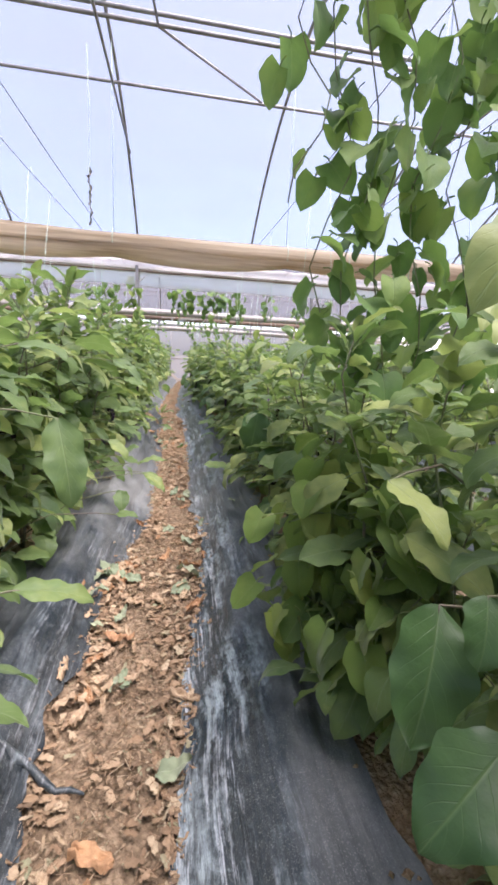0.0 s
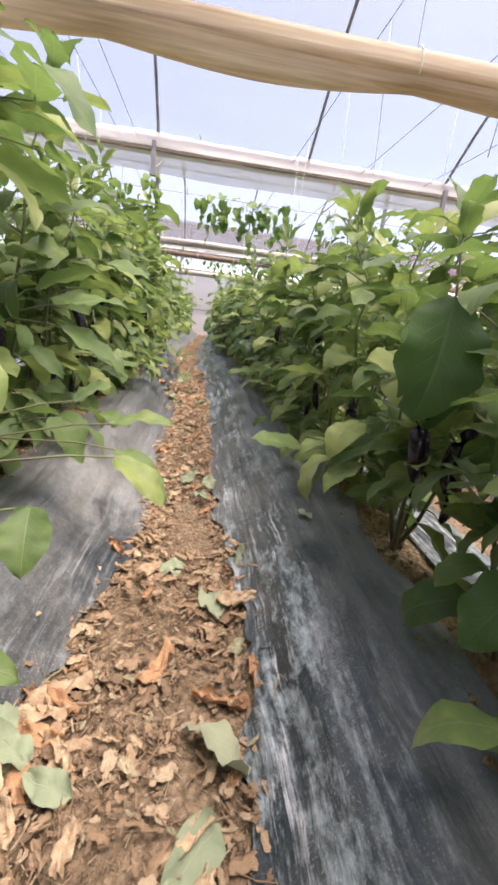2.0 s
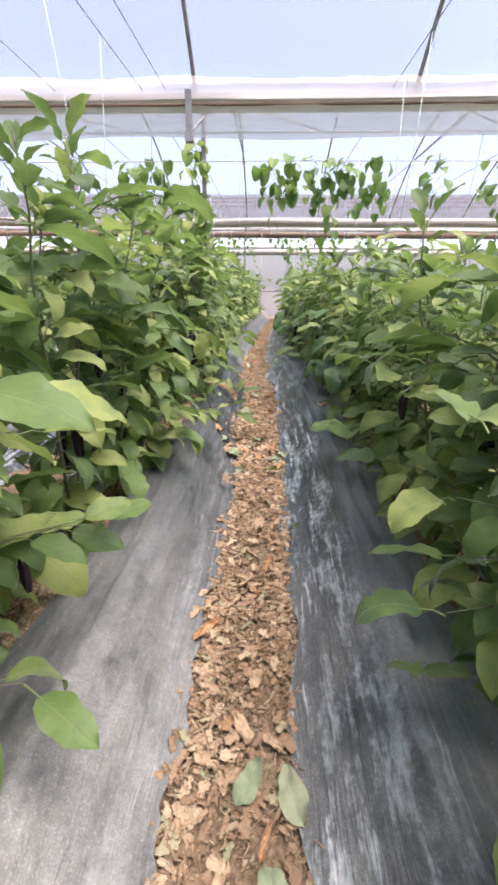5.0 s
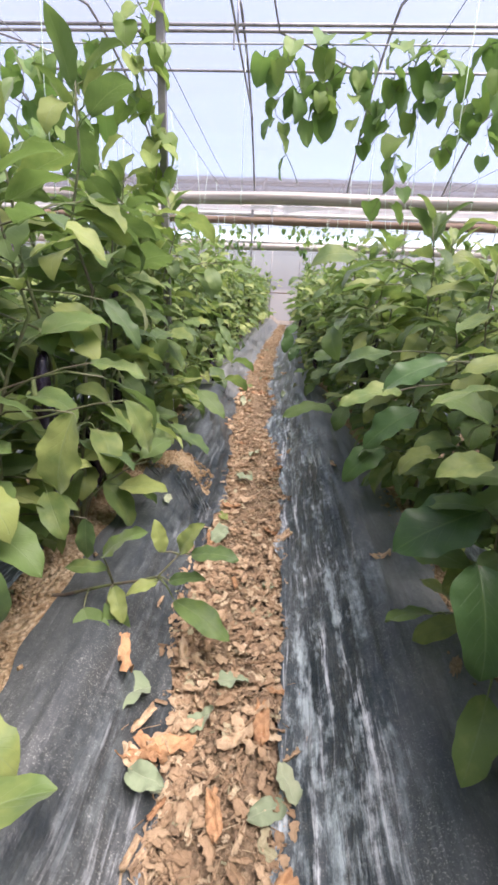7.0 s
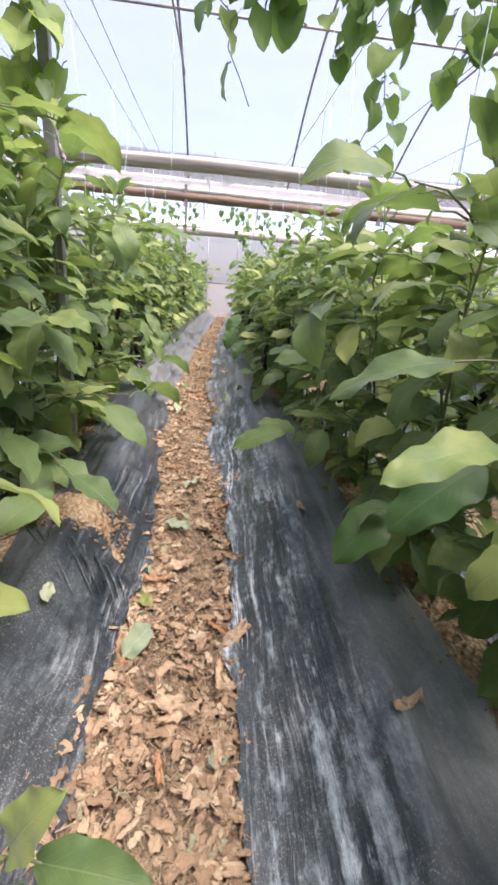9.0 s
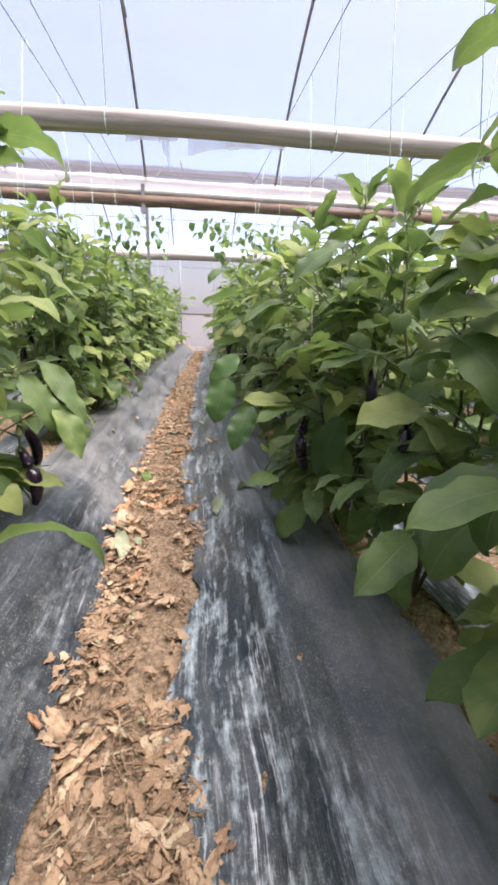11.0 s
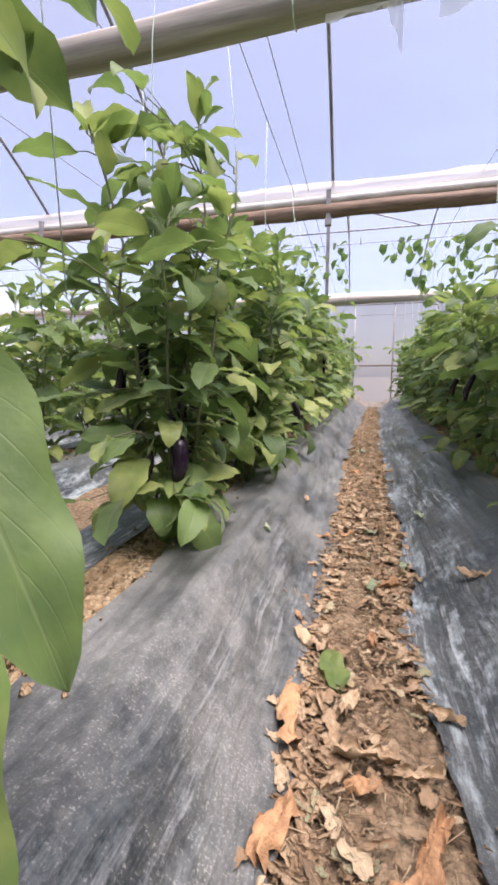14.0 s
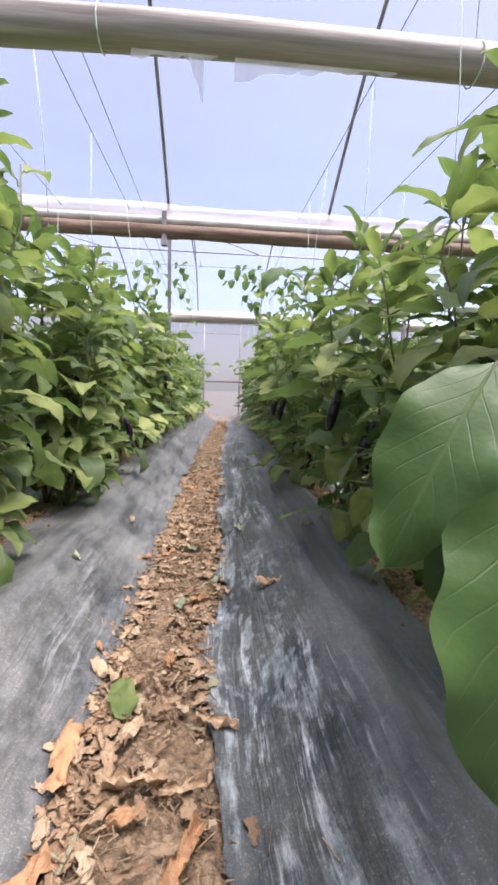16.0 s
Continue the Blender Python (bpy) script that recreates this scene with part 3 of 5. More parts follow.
# gutters and posts
POSTS = [ARCH0 + 3.8 * k for k in range(-3, 4)]
for k, g in enumerate(GUTTERS[1:]):
    gut = tagged(empty("gutter", (0, g, 0)), "steel gutter wrapped in dusty white film between two roof spans", "gutter", kind="structure")
    trough = Geo()
    sec = [(-.13, .02), (-.13, -.005), (-.07, -.06), (.07, -.06), (.13, -.005), (.13, .02), (.118, .02), (.118, 0), (.065, -.05), (-.065, -.05), (-.118, 0), (-.118, .02)]
    vs = [(x, y, GUT_Z + z) for x in (X0, X1) for y, z in sec]
    m = len(sec)
    trough.add(vs, [(i, (i + 1) % m, m + (i + 1) % m, m + i) for i in range(m)])
    part("trough", trough, M_STEEL, gut, flat=True)
    # film bulging over the gutter's lip
    xx = np.linspace(X0, X1, 260)
    prof = [(-.15, -.03), (-.185, .0), (-.19, .06), (-.16, .11), (-.1, .135), (-.03, .12)]
    P = np.zeros((len(xx), len(prof), 3))
    for j, (y, z) in enumerate(prof):
        w = vnoise(xx * 1.3, xx * 0 + j * .6, 31 + k) - .5
        P[:, j, 0], P[:, j, 1], P[:, j, 2] = xx, y + 0.03 * w, GUT_Z + z + (0.05 * w + 0.02 * (vnoise(xx * 5, xx * 0 + j, 33) - .5)) * (j > 0)
    part("film_bulge", Geo().grid(P), M_SKIRT, gut, "dusty white film bulging along the gutter")
    if k != 2:
        # hanging skirt
        rows = np.linspace(0, 1, 7)
        drop = 0.29 + 0.05 * (vnoise(xx * .8, xx * 0, 35 + k) - .5)
        P = np.zeros((len(xx), 7, 3))
        for j, s in enumerate(rows):
            P[:, j, 0] = xx
            P[:, j, 1] = -.14 - 0.03 * math.sin(s * 3) + 0.025 * (vnoise(xx * 4, xx * 0 + s * 2, 36 + k) - .5)
            P[:, j, 2] = GUT_Z - 0.03 - s * drop
        part("film_skirt", Geo().grid(P), M_SKIRT, gut, "white film skirt hanging below the gutter")
        part("hem_pipe", Geo().tube([(X0, -.15, GUT_Z - .07), (X1, -.15, GUT_Z - .07)], 0.014, 6), M_RUST, gut)
    else:
        part("pale_pipe", Geo().tube([(X0, -.16, GUT_Z - .065), (X1, -.16, GUT_Z - .065)], 0.045, 10), M_PALE, gut)
        P = np.zeros((len(xx), 14, 3))
        for j in range(14):
            a = 2 * math.pi * j / 14
            r = 0.078 + 0.022 * (vnoise(xx * .7, xx * 0 + 3 * math.cos(a) + 5, 38) - .5) + 0.018 * (vnoise(xx * 4, xx * 0 + 3 * math.sin(a) + 5, 39) - .5)
            P[:, j, 0], P[:, j, 1], P[:, j, 2] = xx, -.17 + r * math.cos(a), GUT_Z - .19 + r * math.sin(a) + 0.02 * (vnoise(xx * .4, xx * 0, 40) - .5)
        part("rolled_film", Geo().grid(P, wrap=True), M_RUST, gut, "grubby brown rolled film under the gutter")
    for x in POSTS:
        stub = Geo().box((x - .06, -.24, GUT_Z - .33), (x - .01, -.19, GUT_Z + .01))
        st = part("hanger", stub, M_STEEL, gut, "short grey steel hanger", flat=True)
        br = Geo().tube([(x - .035, -.215, GUT_Z - .3), (x + .2, -.1, GUT_Z - .03)], .011, 6)
        br.box((x - .07, -.25, GUT_Z - .36), (x, -.18, GUT_Z - .29))
        part("clamp", br, M_STEEL, st, flat=True)
for g in GUTTERS:
    y = g + 1.48
    for x in POSTS:
        po = part("post", Geo().box((x - .185, y - .025, -.1), (x - .135, y + .025, arch_z(y) - .01)), M_STEEL, frame_steel, "grey square steel post", flat=True)
        part("foot_plate", Geo().box((x - .23, y - .07, float(ground_z(x - .16, y)) - .02), (x - .09, y + .07, float(ground_z(x - .16, y)) + .012)), M_STEEL, po, flat=True)

# ---- walls ----
end = tagged(empty("wall_end", (0, END_Y, 0)), "milky film wall on steel rails closing the aisle", "film wall", kind="structure")


def film_wall(parent, u0, u1, top, mat, along_x=True):
    n = 120
    uu = np.linspace(u0, u1, n)
    zz = np.linspace(-.1, top, 14)
    P = np.zeros((n, 14, 3))
    for j, z in enumerate(zz):
        w = 0.05 * (vnoise(uu * .9, uu * 0 + z * .5, 41) - .5)
        P[:, j, 0], P[:, j, 1], P[:, j, 2] = (uu, w + .045, z) if along_x else (w + .045, uu, z)
    part("film", Geo().grid(P), mat, parent)


film_wall(end, X0, X1, 3.1, M_WALL)
for z, r, mt in ((3.13, .05, M_PALE), (3.03, .022, M_STEEL), (1.25, .02, M_RUST), (2.72, .006, M_WIRE)):
    part("rail", Geo().tube([(X0, 0, z), (X1, 0, z)], r, 8), mt, end)
for k in range(-10, 12):
    x = -.57 + 1.12 * k
    part("wall_post", Geo().tube([(x, 0, -.1), (x, 0, 3.1)], .019, 7), M_STEEL, end)
back = tagged(empty("wall_back", (0, BACK_Y - .1, 0)), "milky film wall behind the first span", "film wall", kind="structure")
film_wall(back, X0, X1, 3.1, M_SIDE)
for nm, x in (("wall_left", X0), ("wall_right", X1)):
    w = tagged(empty(nm, (x, 0, 0)), "milky film gable wall of the greenhouse", "film wall", kind="structure")
    yy = np.linspace(BACK_Y, END_Y, 120)
    P = np.zeros((120, 8, 3))
    for j in range(8):
        P[:, j, 0], P[:, j, 1] = 0, yy
        P[:, j, 2] = -.1 + (np.array([arch_z(v - .003) for v in yy]) + .1) * j / 7
    part("film", Geo().grid(P), M_SIDE, w)
    for y in np.arange(BACK_Y + 1, END_Y, 2.1):
        part("wall_post", Geo().tube([(0, y, -.1), (0, y, arch_z(y))], .02, 6), M_STEEL, w)

# crumpled cloth at the foot of the end wall
cx = np.linspace(-.85, .55, 40)
cy = np.linspace(-.32, .1, 16)
CX, CY = np.meshgrid(cx, cy)
ridge = np.exp(-((CY + .08) / .13) ** 2) * (0.05 + 0.13 * vnoise(CX * 2.6, CY * 5, 51)) * smooth(0, .15, np.minimum(CX + .85, .55 - CX))
CZ = 0.02 + ground_z(CX, CY + END_Y) + ridge + 0.02 * vnoise(CX * 12, CY * 12, 52)
P = np.stack([CX, CY + END_Y - .08, CZ], -1)
tagged(part("ground_cloth", Geo().grid(P), M_CLOTH), "crumpled dusty cloth lying at the foot of the film wall", "cloth")

# ---- rolled inner film, slung across the spans ----
def film_roll(y, z, r, lumpy, mat, sag, label, seed):
    roll = tagged(empty("film_roll", (0, y, z)), label, "rolled film")
    xx = np.linspace(X0 + .1, X1 - .1, 320)
    n = 20
    P = np.zeros((len(xx), n, 3))
    dip = 0.05 * (vnoise(xx * .55, xx * 0, seed) - .5)
    for j in range(n):
        a = 2 * math.pi * j / n
        q = vnoise(xx * .9 + 2 * math.cos(a), xx * 0 + 2.2 * math.sin(a) + 4, seed + 1) - .5
        q2 = vnoise(xx * .25, xx * 0 + j * 1.0, seed + 2) - .5
        ridge = (.5 + .5 * math.sin(3 * a + seed) * np.cos(.7 * xx + 2 * a)) * lumpy * .45
        rr = r * (1 + lumpy * (q + .6 * q2) + ridge * (1 if j % 2 else -.3))
        P[:, j, 0], P[:, j, 1], P[:, j, 2] = xx, rr * math.cos(a), rr * math.sin(a) + dip
    part("roll", Geo().grid(P, wrap=True), mat, roll)
    if sag:
        rows = 9
        P = np.zeros((len(xx), rows, 3))
        depth = sag * (0.2 + .5 * np.abs(np.sin(math.pi * (xx - ARCH0) / ARCH_STEP)) + .7 * vnoise(xx * .45, xx * 0, seed + 3))
        for j in range(rows):
            a = math.pi * j / (rows - 1)
            w = vnoise(xx * 1.3, xx * 0 + j * 1.7, seed + 4) - .5
            P[:, j, 0] = xx
            P[:, j, 1] = -r * .85 * math.cos(a) - .05 * math.sin(a) + .05 * w
            P[:, j, 2] = -(r * .35 + depth) * math.sin(a) + dip - r * .2 + .02 * w
        part("loose_fold", Geo().grid(P), M_FOLD, roll, "loose translucent fold sagging below the roll")
    for x in ARCH_X:
        t = Geo().tube([(x, 0, r + dip.mean() - .01), (x, 0.02, arch_z(y) - z)], .003, 5)
        part("tie_string", t, M_STRING, roll)
        ring = [(x, (r * 1.12) * math.cos(w), (r * 1.12) * math.sin(w)) for w in np.linspace(0, 2 * math.pi, 15)]
        part("tie_loop", Geo().tube(ring, .004, 5), M_STRING, roll)
    return roll


film_roll(3.62, 2.68, 0.108, .34, M_ROLL_TAN, .13, "tan roll of inner film slung across the span on strings", 60)
rollb = film_roll(12.05, 2.70, 0.084, .12, M_ROLL_GREY, 0, "grey-beige roll of inner film slung across the span", 70)
film_roll(20.3, 2.72, 0.10, .15, M_ROLL_GREY, 0, "grey-beige roll of inner film slung near the end wall", 80)
film_roll(-4.8, 2.66, 0.12, .2, M_ROLL_TAN, 0, "tan roll of inner film slung behind the entrance", 90)
tatter = Geo()
for x0, w, d in ((-.62, .42, .03), (-.27, -.1, .22), (-.12, .55, .10), (.2, .5, .04)):
    n = 9
    top = [(x0 + w * i / (n - 1), -.03, -.09) for i in range(n)]
    low = [(x0 + w * i / (n - 1), -.06 + .02 * math.sin(i * 2), -.10 - d * (1 - i / (n - 1)) ** 1.5 - .02) for i in range(n)]
    tatter.add(top + low, [(i, i + 1, n + i + 1, n + i) for i in range(n - 1)])
part("torn_film", tatter, M_SCRAP, rollb, "torn clear film shreds")

# ---- overhead wires ----
WIRES = [(-1.45, -1.42, -1.2, -1.2, -1.2), (-1.1, -1.1, -1.0, -1.03, -1.03), (1.1, 1.06, .9, .74, .7), (1.7, 1.75, 1.8, 1.5, 1.5), (-1.7, -1.75, -1.97, -1.95, -1.95),
         (-3.3, -3.3, -3.3, -3.22, -3.2), (2.6, 2.6, 2.7, 2.45, 2.4), (3.5, 3.5, 3.6, 3.3, 3.3), (-2.7, -2.7, -2.75, -2.6, -2.6)]
EDGES = [*GUTTERS, END_Y]
for xs_w in WIRES:
    g = Geo()
    for k in range(4):
        a, b = EDGES[k], EDGES[k + 1]
        g.tube([(xs_w[k], a, GUT_Z + .03), ((xs_w[k] + xs_w[k + 1]) / 2, (a + b) / 2, GUT_Z - .02), (xs_w[k + 1], b, GUT_Z + .03)], .0035, 5)
    tagged(part("support_wire", g, M_WIRE), "thin grey crop wire strung between the gutters", "wire", "crop wires along the rows")
rng = random.Random(5)
CROSS = [g + 1.44 for g in GUTTERS]
for y in CROSS:
    g = Geo().tube([(X0, y, 2.88), (X0 / 2, y, 2.85), (0, y, 2.87), (X1 / 2, y, 2.86), (X1, y, 2.88)], .005, 5)
    cw = tagged(part("cross_wire", g, M_WIRE), "thin dark wire strung across the rows for climbing beans", "wire", "bean wires across the rows")
    for x in (-.45, 1.9, 4.6, -3.4):
        part("wire_clip", Geo().box((x - .006, y - .006, 2.84), (x + .006, y + .006, 2.95)), M_WIRE, cw, flat=True)
for wi, lead in ((0, -.1), (2, -.05), (3, .7), (4, -.9)):
    for i in range(24):
        y = -1.5 + 1.0 * i + rng.uniform(-.35, .35)
        wx = float(np.interp(y, EDGES, WIRES[wi])) if y > EDGES[0] else 0
        x2 = wx + rng.uniform(-.15, .15)
        low = rng.uniform(1.1, 1.9)
        g = Geo().tube([(wx, y, GUT_Z - .01), ((wx + x2) / 2 + rng.uniform(-.02, .02), y, 2.3), (x2, y + rng.uniform(-.05, .05), low)], .0022, 4)
        g.tube([(wx - .012, y, GUT_Z - .03), (wx + .014, y + .01, GUT_Z + .005), (wx + .03, y + .03, GUT_Z - .08)], .002, 4)
        tagged(part("crop_string", g, M_STRING), "pale green twine tied to the crop wire above a row", "string", "twine above the rows")

# ---- leaves ----
def leaf_shape(L, W, nl, nw, droop, fold, wave, seed, petiole=0.0, lobes=3.0, heart=False, crumple=0.0):
    """Leaf along +y with its face up: blade, bent and waved, and its stalk."""
    r = random.Random(seed)
    ph = [r.uniform(0, 6.3) for _ in range(5)]
    P = np.zeros((nl + 1, nw + 1, 3))
    UV = np.zeros((nl + 1, nw + 1, 2))
    ang, yy, zz = r.uniform(.1, .3), petiole, 0.0
    step = L / nl
    for i in range(nl + 1):
        v = i / nl
        if heart:
            w = W * .5 * 1.88 * (v + .07) ** .33 * max(0.0, 1 - v) ** .72
        else:
            w = W * .5 * 2.45 * (.012 + v) ** .6 * max(0.0, 1 - v) ** .74
            w *= 1 + .06 * math.sin(v * lobes * 6.3 + ph[0])
        for j in range(nw + 1):
            u = 2 * j / nw - 1
            ww = w * (1 + (.04 * math.sin(v * 14 + ph[1] + (2 if u > 0 else 0)) if abs(u) > .9 else 0))
            back = (-.10 * L * max(0, .25 - v) * 4 * abs(u)) if heart else 0
            P[i, j] = (u * ww * math.cos(fold), yy + back, zz + abs(u) * ww * math.sin(fold) + wave * L * (math.sin(v * 9 + ph[2] + (1.5 if u > 0 else 0)) + .5 * math.sin(v * 23 + ph[3] + (2.5 if u > 0 else 0))) * u * u)
            UV[i, j] = (j / nw, v)
        yy += step * math.cos(ang)
        zz += step * math.sin(ang)
        ang -= droop / nl * (0.5 + v)
    if crumple:
        uu, vv = np.meshgrid(np.linspace(0, 3.5, nw + 1), np.linspace(0, 5.5, nl + 1))
        P[:, :, 2] += crumple * L * 2 * (vnoise(uu + seed, vv, seed) - .5)
        P[:, :, 0] += crumple * L * (vnoise(uu, vv + seed, seed + 1) - .5)
    g = Geo().grid(P, UV)
    if petiole:
        g.tube([(0, 0, -.012), (0, petiole * .5, .004), (0, petiole + L * .06, .002)], [.0035, .0028, .002], 4, caps=False)
    return g


LEAVES = [leaf_shape(.24, .108 + .012 * (k % 3), 12, 6, (0.7, 1.2, 1.7, .9, 2.1, .5)[k], (.12, .22, .05, .28, .15, .2)[k], .032, 100 + k, .07) for k in range(6)]
YOUNG = [leaf_shape(.16, .075, 8, 4, .9 - .4 * k, .45, .04, 120 + k, .03) for k in range(2)]
LOW = [leaf_shape(.25, .14, 7, 4, (.6, 1.2, 1.8)[k], .25, .05, 130 + k, .06) for k in range(3)]
LEAF_ME = [g.mesh("leaf") for g in LEAVES]
YOUNG_ME = [g.mesh("leaf") for g in YOUNG]
for me in (*LEAF_ME, *YOUNG_ME):
    me.materials.append(M_LEAF)


def turn_to(p, azimuth, elev, roll, scale):
    return Matrix.Translation(p) @ Euler((0, 0, azimuth)).to_matrix().to_4x4() @ Euler((elev, 0, 0)).to_matrix().to_4x4() @ Euler((0, roll, 0)).to_matrix().to_4x4() @ Matrix.Diagonal((scale, scale, scale, 1))


def plan_plant(seed, H, spread, n_stems=3, step=.066, laterals=8, vary=.74, leaf=1.0, z0=.1):
    """Stems, and leaves as (young, number, matrix), and fruit places."""
    r = random.Random(seed)
    stems, leaves, fruit, tips = [], [], [], []
    for s in range(n_stems):
        az = 2 * math.pi * (s + r.uniform(-.25, .25)) / n_stems
        out_r = spread * r.uniform(.35, .7)
        h = H * r.uniform(vary, 1.0)
        pts, z = [], 0.0
        k = 8
        for i in range(k + 1):
            v = i / k
            rr = out_r * (v ** .7)
            pts.append(Vector((rr * math.cos(az) + r.uniform(-.05, .05) * v, rr * math.sin(az) + r.uniform(-.05, .05) * v, h * v)))
        stems.append((pts, .0095, .003))

        def at(v, pts=pts):
            f = min(v, .9999) * (len(pts) - 1)
            i = int(f)
            return pts[i].lerp(pts[i + 1], f - i)
        a = r.uniform(0, 6.3)
        z = z0
        while z < h * .96:
            v = z / h
            size = leaf * (1.12 - .25 * v) * r.uniform(.7, 1.2)
            elev = r.uniform(-.95, .1) + .45 * v
            leaves.append((0, r.randrange(6), turn_to(at(v), a, elev, r.uniform(-.6, .6), size)))
            if r.random() < .45:
                leaves.append((0, r.randrange(6), turn_to(at(v) + Vector((0, 0, .02)), a + r.uniform(1.8, 4), elev + r.uniform(-.3, .3), r.uniform(-.6, .6), size * .75)))
            a += 2.4 + r.uniform(-.4, .4)
            z += step * r.uniform(.75, 1.25) * (1.12 - .42 * v)
        for i in range(5):
            leaves.append((1, i % 2, turn_to(at(.93 + .014 * i), a + 2.2 * i, r.uniform(.2, 1.0), r.uniform(-.4, .4), r.uniform(.6, 1.15))))
        tips.append(at(.97))
    for b in range(laterals):
        pts0 = stems[b % n_stems][0]
        v0 = r.uniform(.2 * z0 + .03, .86)
        f = v0 * (len(pts0) - 1)
        p = pts0[int(f)].lerp(pts0[int(f) + 1], f - int(f))
        az = r.uniform(0, 6.3)
        ln = spread * r.uniform(.55, .95)
        pts = [p + Vector((math.cos(az) * ln * t, math.sin(az) * ln * t, ln * (.7 * t - .45 * t * t))) for t in (0, .33, .66, 1)]
        stems.append((pts, .0042, .002))
        for t in (.35, .6, .85, 1.0):
            q = pts[min(3, int(t * 3 + .01))]
            leaves.append((0, r.randrange(6), turn_to(q, az - math.pi / 2 + r.uniform(-1.2, 1.2), r.uniform(-.7, .2), r.uniform(-.6, .6), leaf * r.uniform(.65, 1.1))))
        if r.random() < .45 and .35 < p.z < .95:
            fruit.append((pts[1] + Vector((0, 0, -.02)), r.uniform(.16, .25), r.uniform(-.3, .3)))
    return stems, leaves, fruit, tips


def stem_geo(stems, sides=6):
    g = Geo()
    for pts, ra, rb in stems:
        g.tube(pts, [ra + (rb - ra) * i / (len(pts) - 1) for i in range(len(pts))], sides)
    return g


def joined(leaves, low=False):
    g = Geo()
    cache = {}
    for young, k, m in leaves:
        src = YOUNG[k] if young else (LOW[k % 3] if low else LEAVES[k])
        key = id(src)
        if key not in cache:
            cache[key] = (np.concatenate(src.v), list(src.f), np.concatenate(src.uv))
        v, f, uv = cache[key]
        M = np.array(m)
        g.add(v @ M[:3, :3].T + M[:3, 3], f, uv)
    return g


def fruit_geo(L, bend):
    g = Geo()
    pts, rad = [], []
    for i in range(9):
        v = i / 8
        pts.append((bend * .08 * math.sin(v * 2.4), 0, -.035 - L * v))
        rad.append(max(.003, L * .125 * (math.sin(math.pi * (.10 + .86 * v)) ** .45) * (.82 + .25 * v)))
    return g.tube(pts, rad, 10)


def calyx_geo():
    g = Geo().tube([(0, 0, .02), (0, 0, -.02), (0, 0, -.04)], [.005, .006, .02], 7)
    for k in range(5):
        a = 2 * math.pi * k / 5
        d = Vector((math.cos(a), math.sin(a), 0))
        s = Vector((-math.sin(a), math.cos(a), 0))
        g.add([tuple(d * .012 + s * .010 + Vector((0, 0, -.03))), tuple(d * .012 - s * .010 + Vector((0, 0, -.03))), tuple(d * .027 + Vector((0, 0, -.075))), tuple(d * .022 + Vector((0, 0, -.04)))],
              [(0, 3, 2), (3, 1, 2), (0, 1, 3)])
    return g


FRUIT_ME = [fruit_geo(.2, .6).mesh("fruit"), fruit_geo(.24, -.8).mesh("fruit"), fruit_geo(.17, .2).mesh("fruit")]
CALYX_ME = calyx_geo().mesh("calyx")
CALYX_ME.materials.append(M_CALYX)


def hang_fruit(parent, at, size, tilt, rnd):
    f = part("fruit", FRUIT_ME[rnd.randrange(3)], M_FRUIT, parent, "glossy dark purple aubergine")
    f.matrix_basis = Matrix.Translation(at) @ Euler((tilt, tilt * .6, rnd.uniform(0, 6))).to_matrix().to_4x4() @ Matrix.Diagonal((size / .2,) * 3 + (1,))
    part("calyx", CALYX_ME, M_CALYX, f, "green calyx")


def aubergine(seed, H, spread, mode, label, **kw):
    """mode: 'single' leaves as parts, 'joined' foliage, 'low' joined and coarse."""
    rnd = random.Random(seed + 7)
    stems, leaves, fruit, tips = plan_plant(seed, H, spread, **kw)
    plant = tagged(empty("aubergine_plant"), label, "aubergine plant", "aubergine plants in rows")
    part("stem", stem_geo(stems, 4 if mode == "low" else 6), M_STEM, plant)
    if mode != "low":
        part("trunk", Geo().tube([(0, 0, -.06), (.004, .003, .06), (.0, .0, .2)], [.016, .013, .011], 7), M_BASE, plant, "woody pale brown stem base")
    if mode == "single":
        for young, k, m in leaves:
            ob = part("leaf", (YOUNG_ME if young else LEAF_ME)[k], M_LEAF, plant)
            ob.matrix_basis = m
    else:
        part("foliage", joined(leaves, mode == "low"), M_LEAF, plant)["kind"] = "stuff"
    for at, size, tilt in fruit if mode != "low" else ():
        hang_fruit(plant, at, size, tilt, rnd)
    if mode != "low":
        for t in tips[:2]:
            g = Geo()
            for k in range(5):
                a = 2 * math.pi * k / 5
                d, s = Vector((math.cos(a), math.sin(a), 0)), Vector((-math.sin(a), math.cos(a), 0))
                g.add([(0, 0, 0), tuple(d * .014 + s * .009 + Vector((0, 0, .004))), tuple(d * .024 + Vector((0, 0, -.003))), tuple(d * .014 - s * .009 + Vector((0, 0, .004)))], [(0, 1, 2, 3)])
            fl = part("flower", g, M_FLOWER, plant, "small violet flower")
            fl.matrix_basis = Matrix.Translation(t + Vector((.03, .02, -.12))) @ Euler((1.2, .5, seed)).to_matrix().to_4x4() @ Matrix.Diagonal((.55, .55, .55, 1))
    return plant


def base_z(x, y):
    return float(ground_z(x, y))


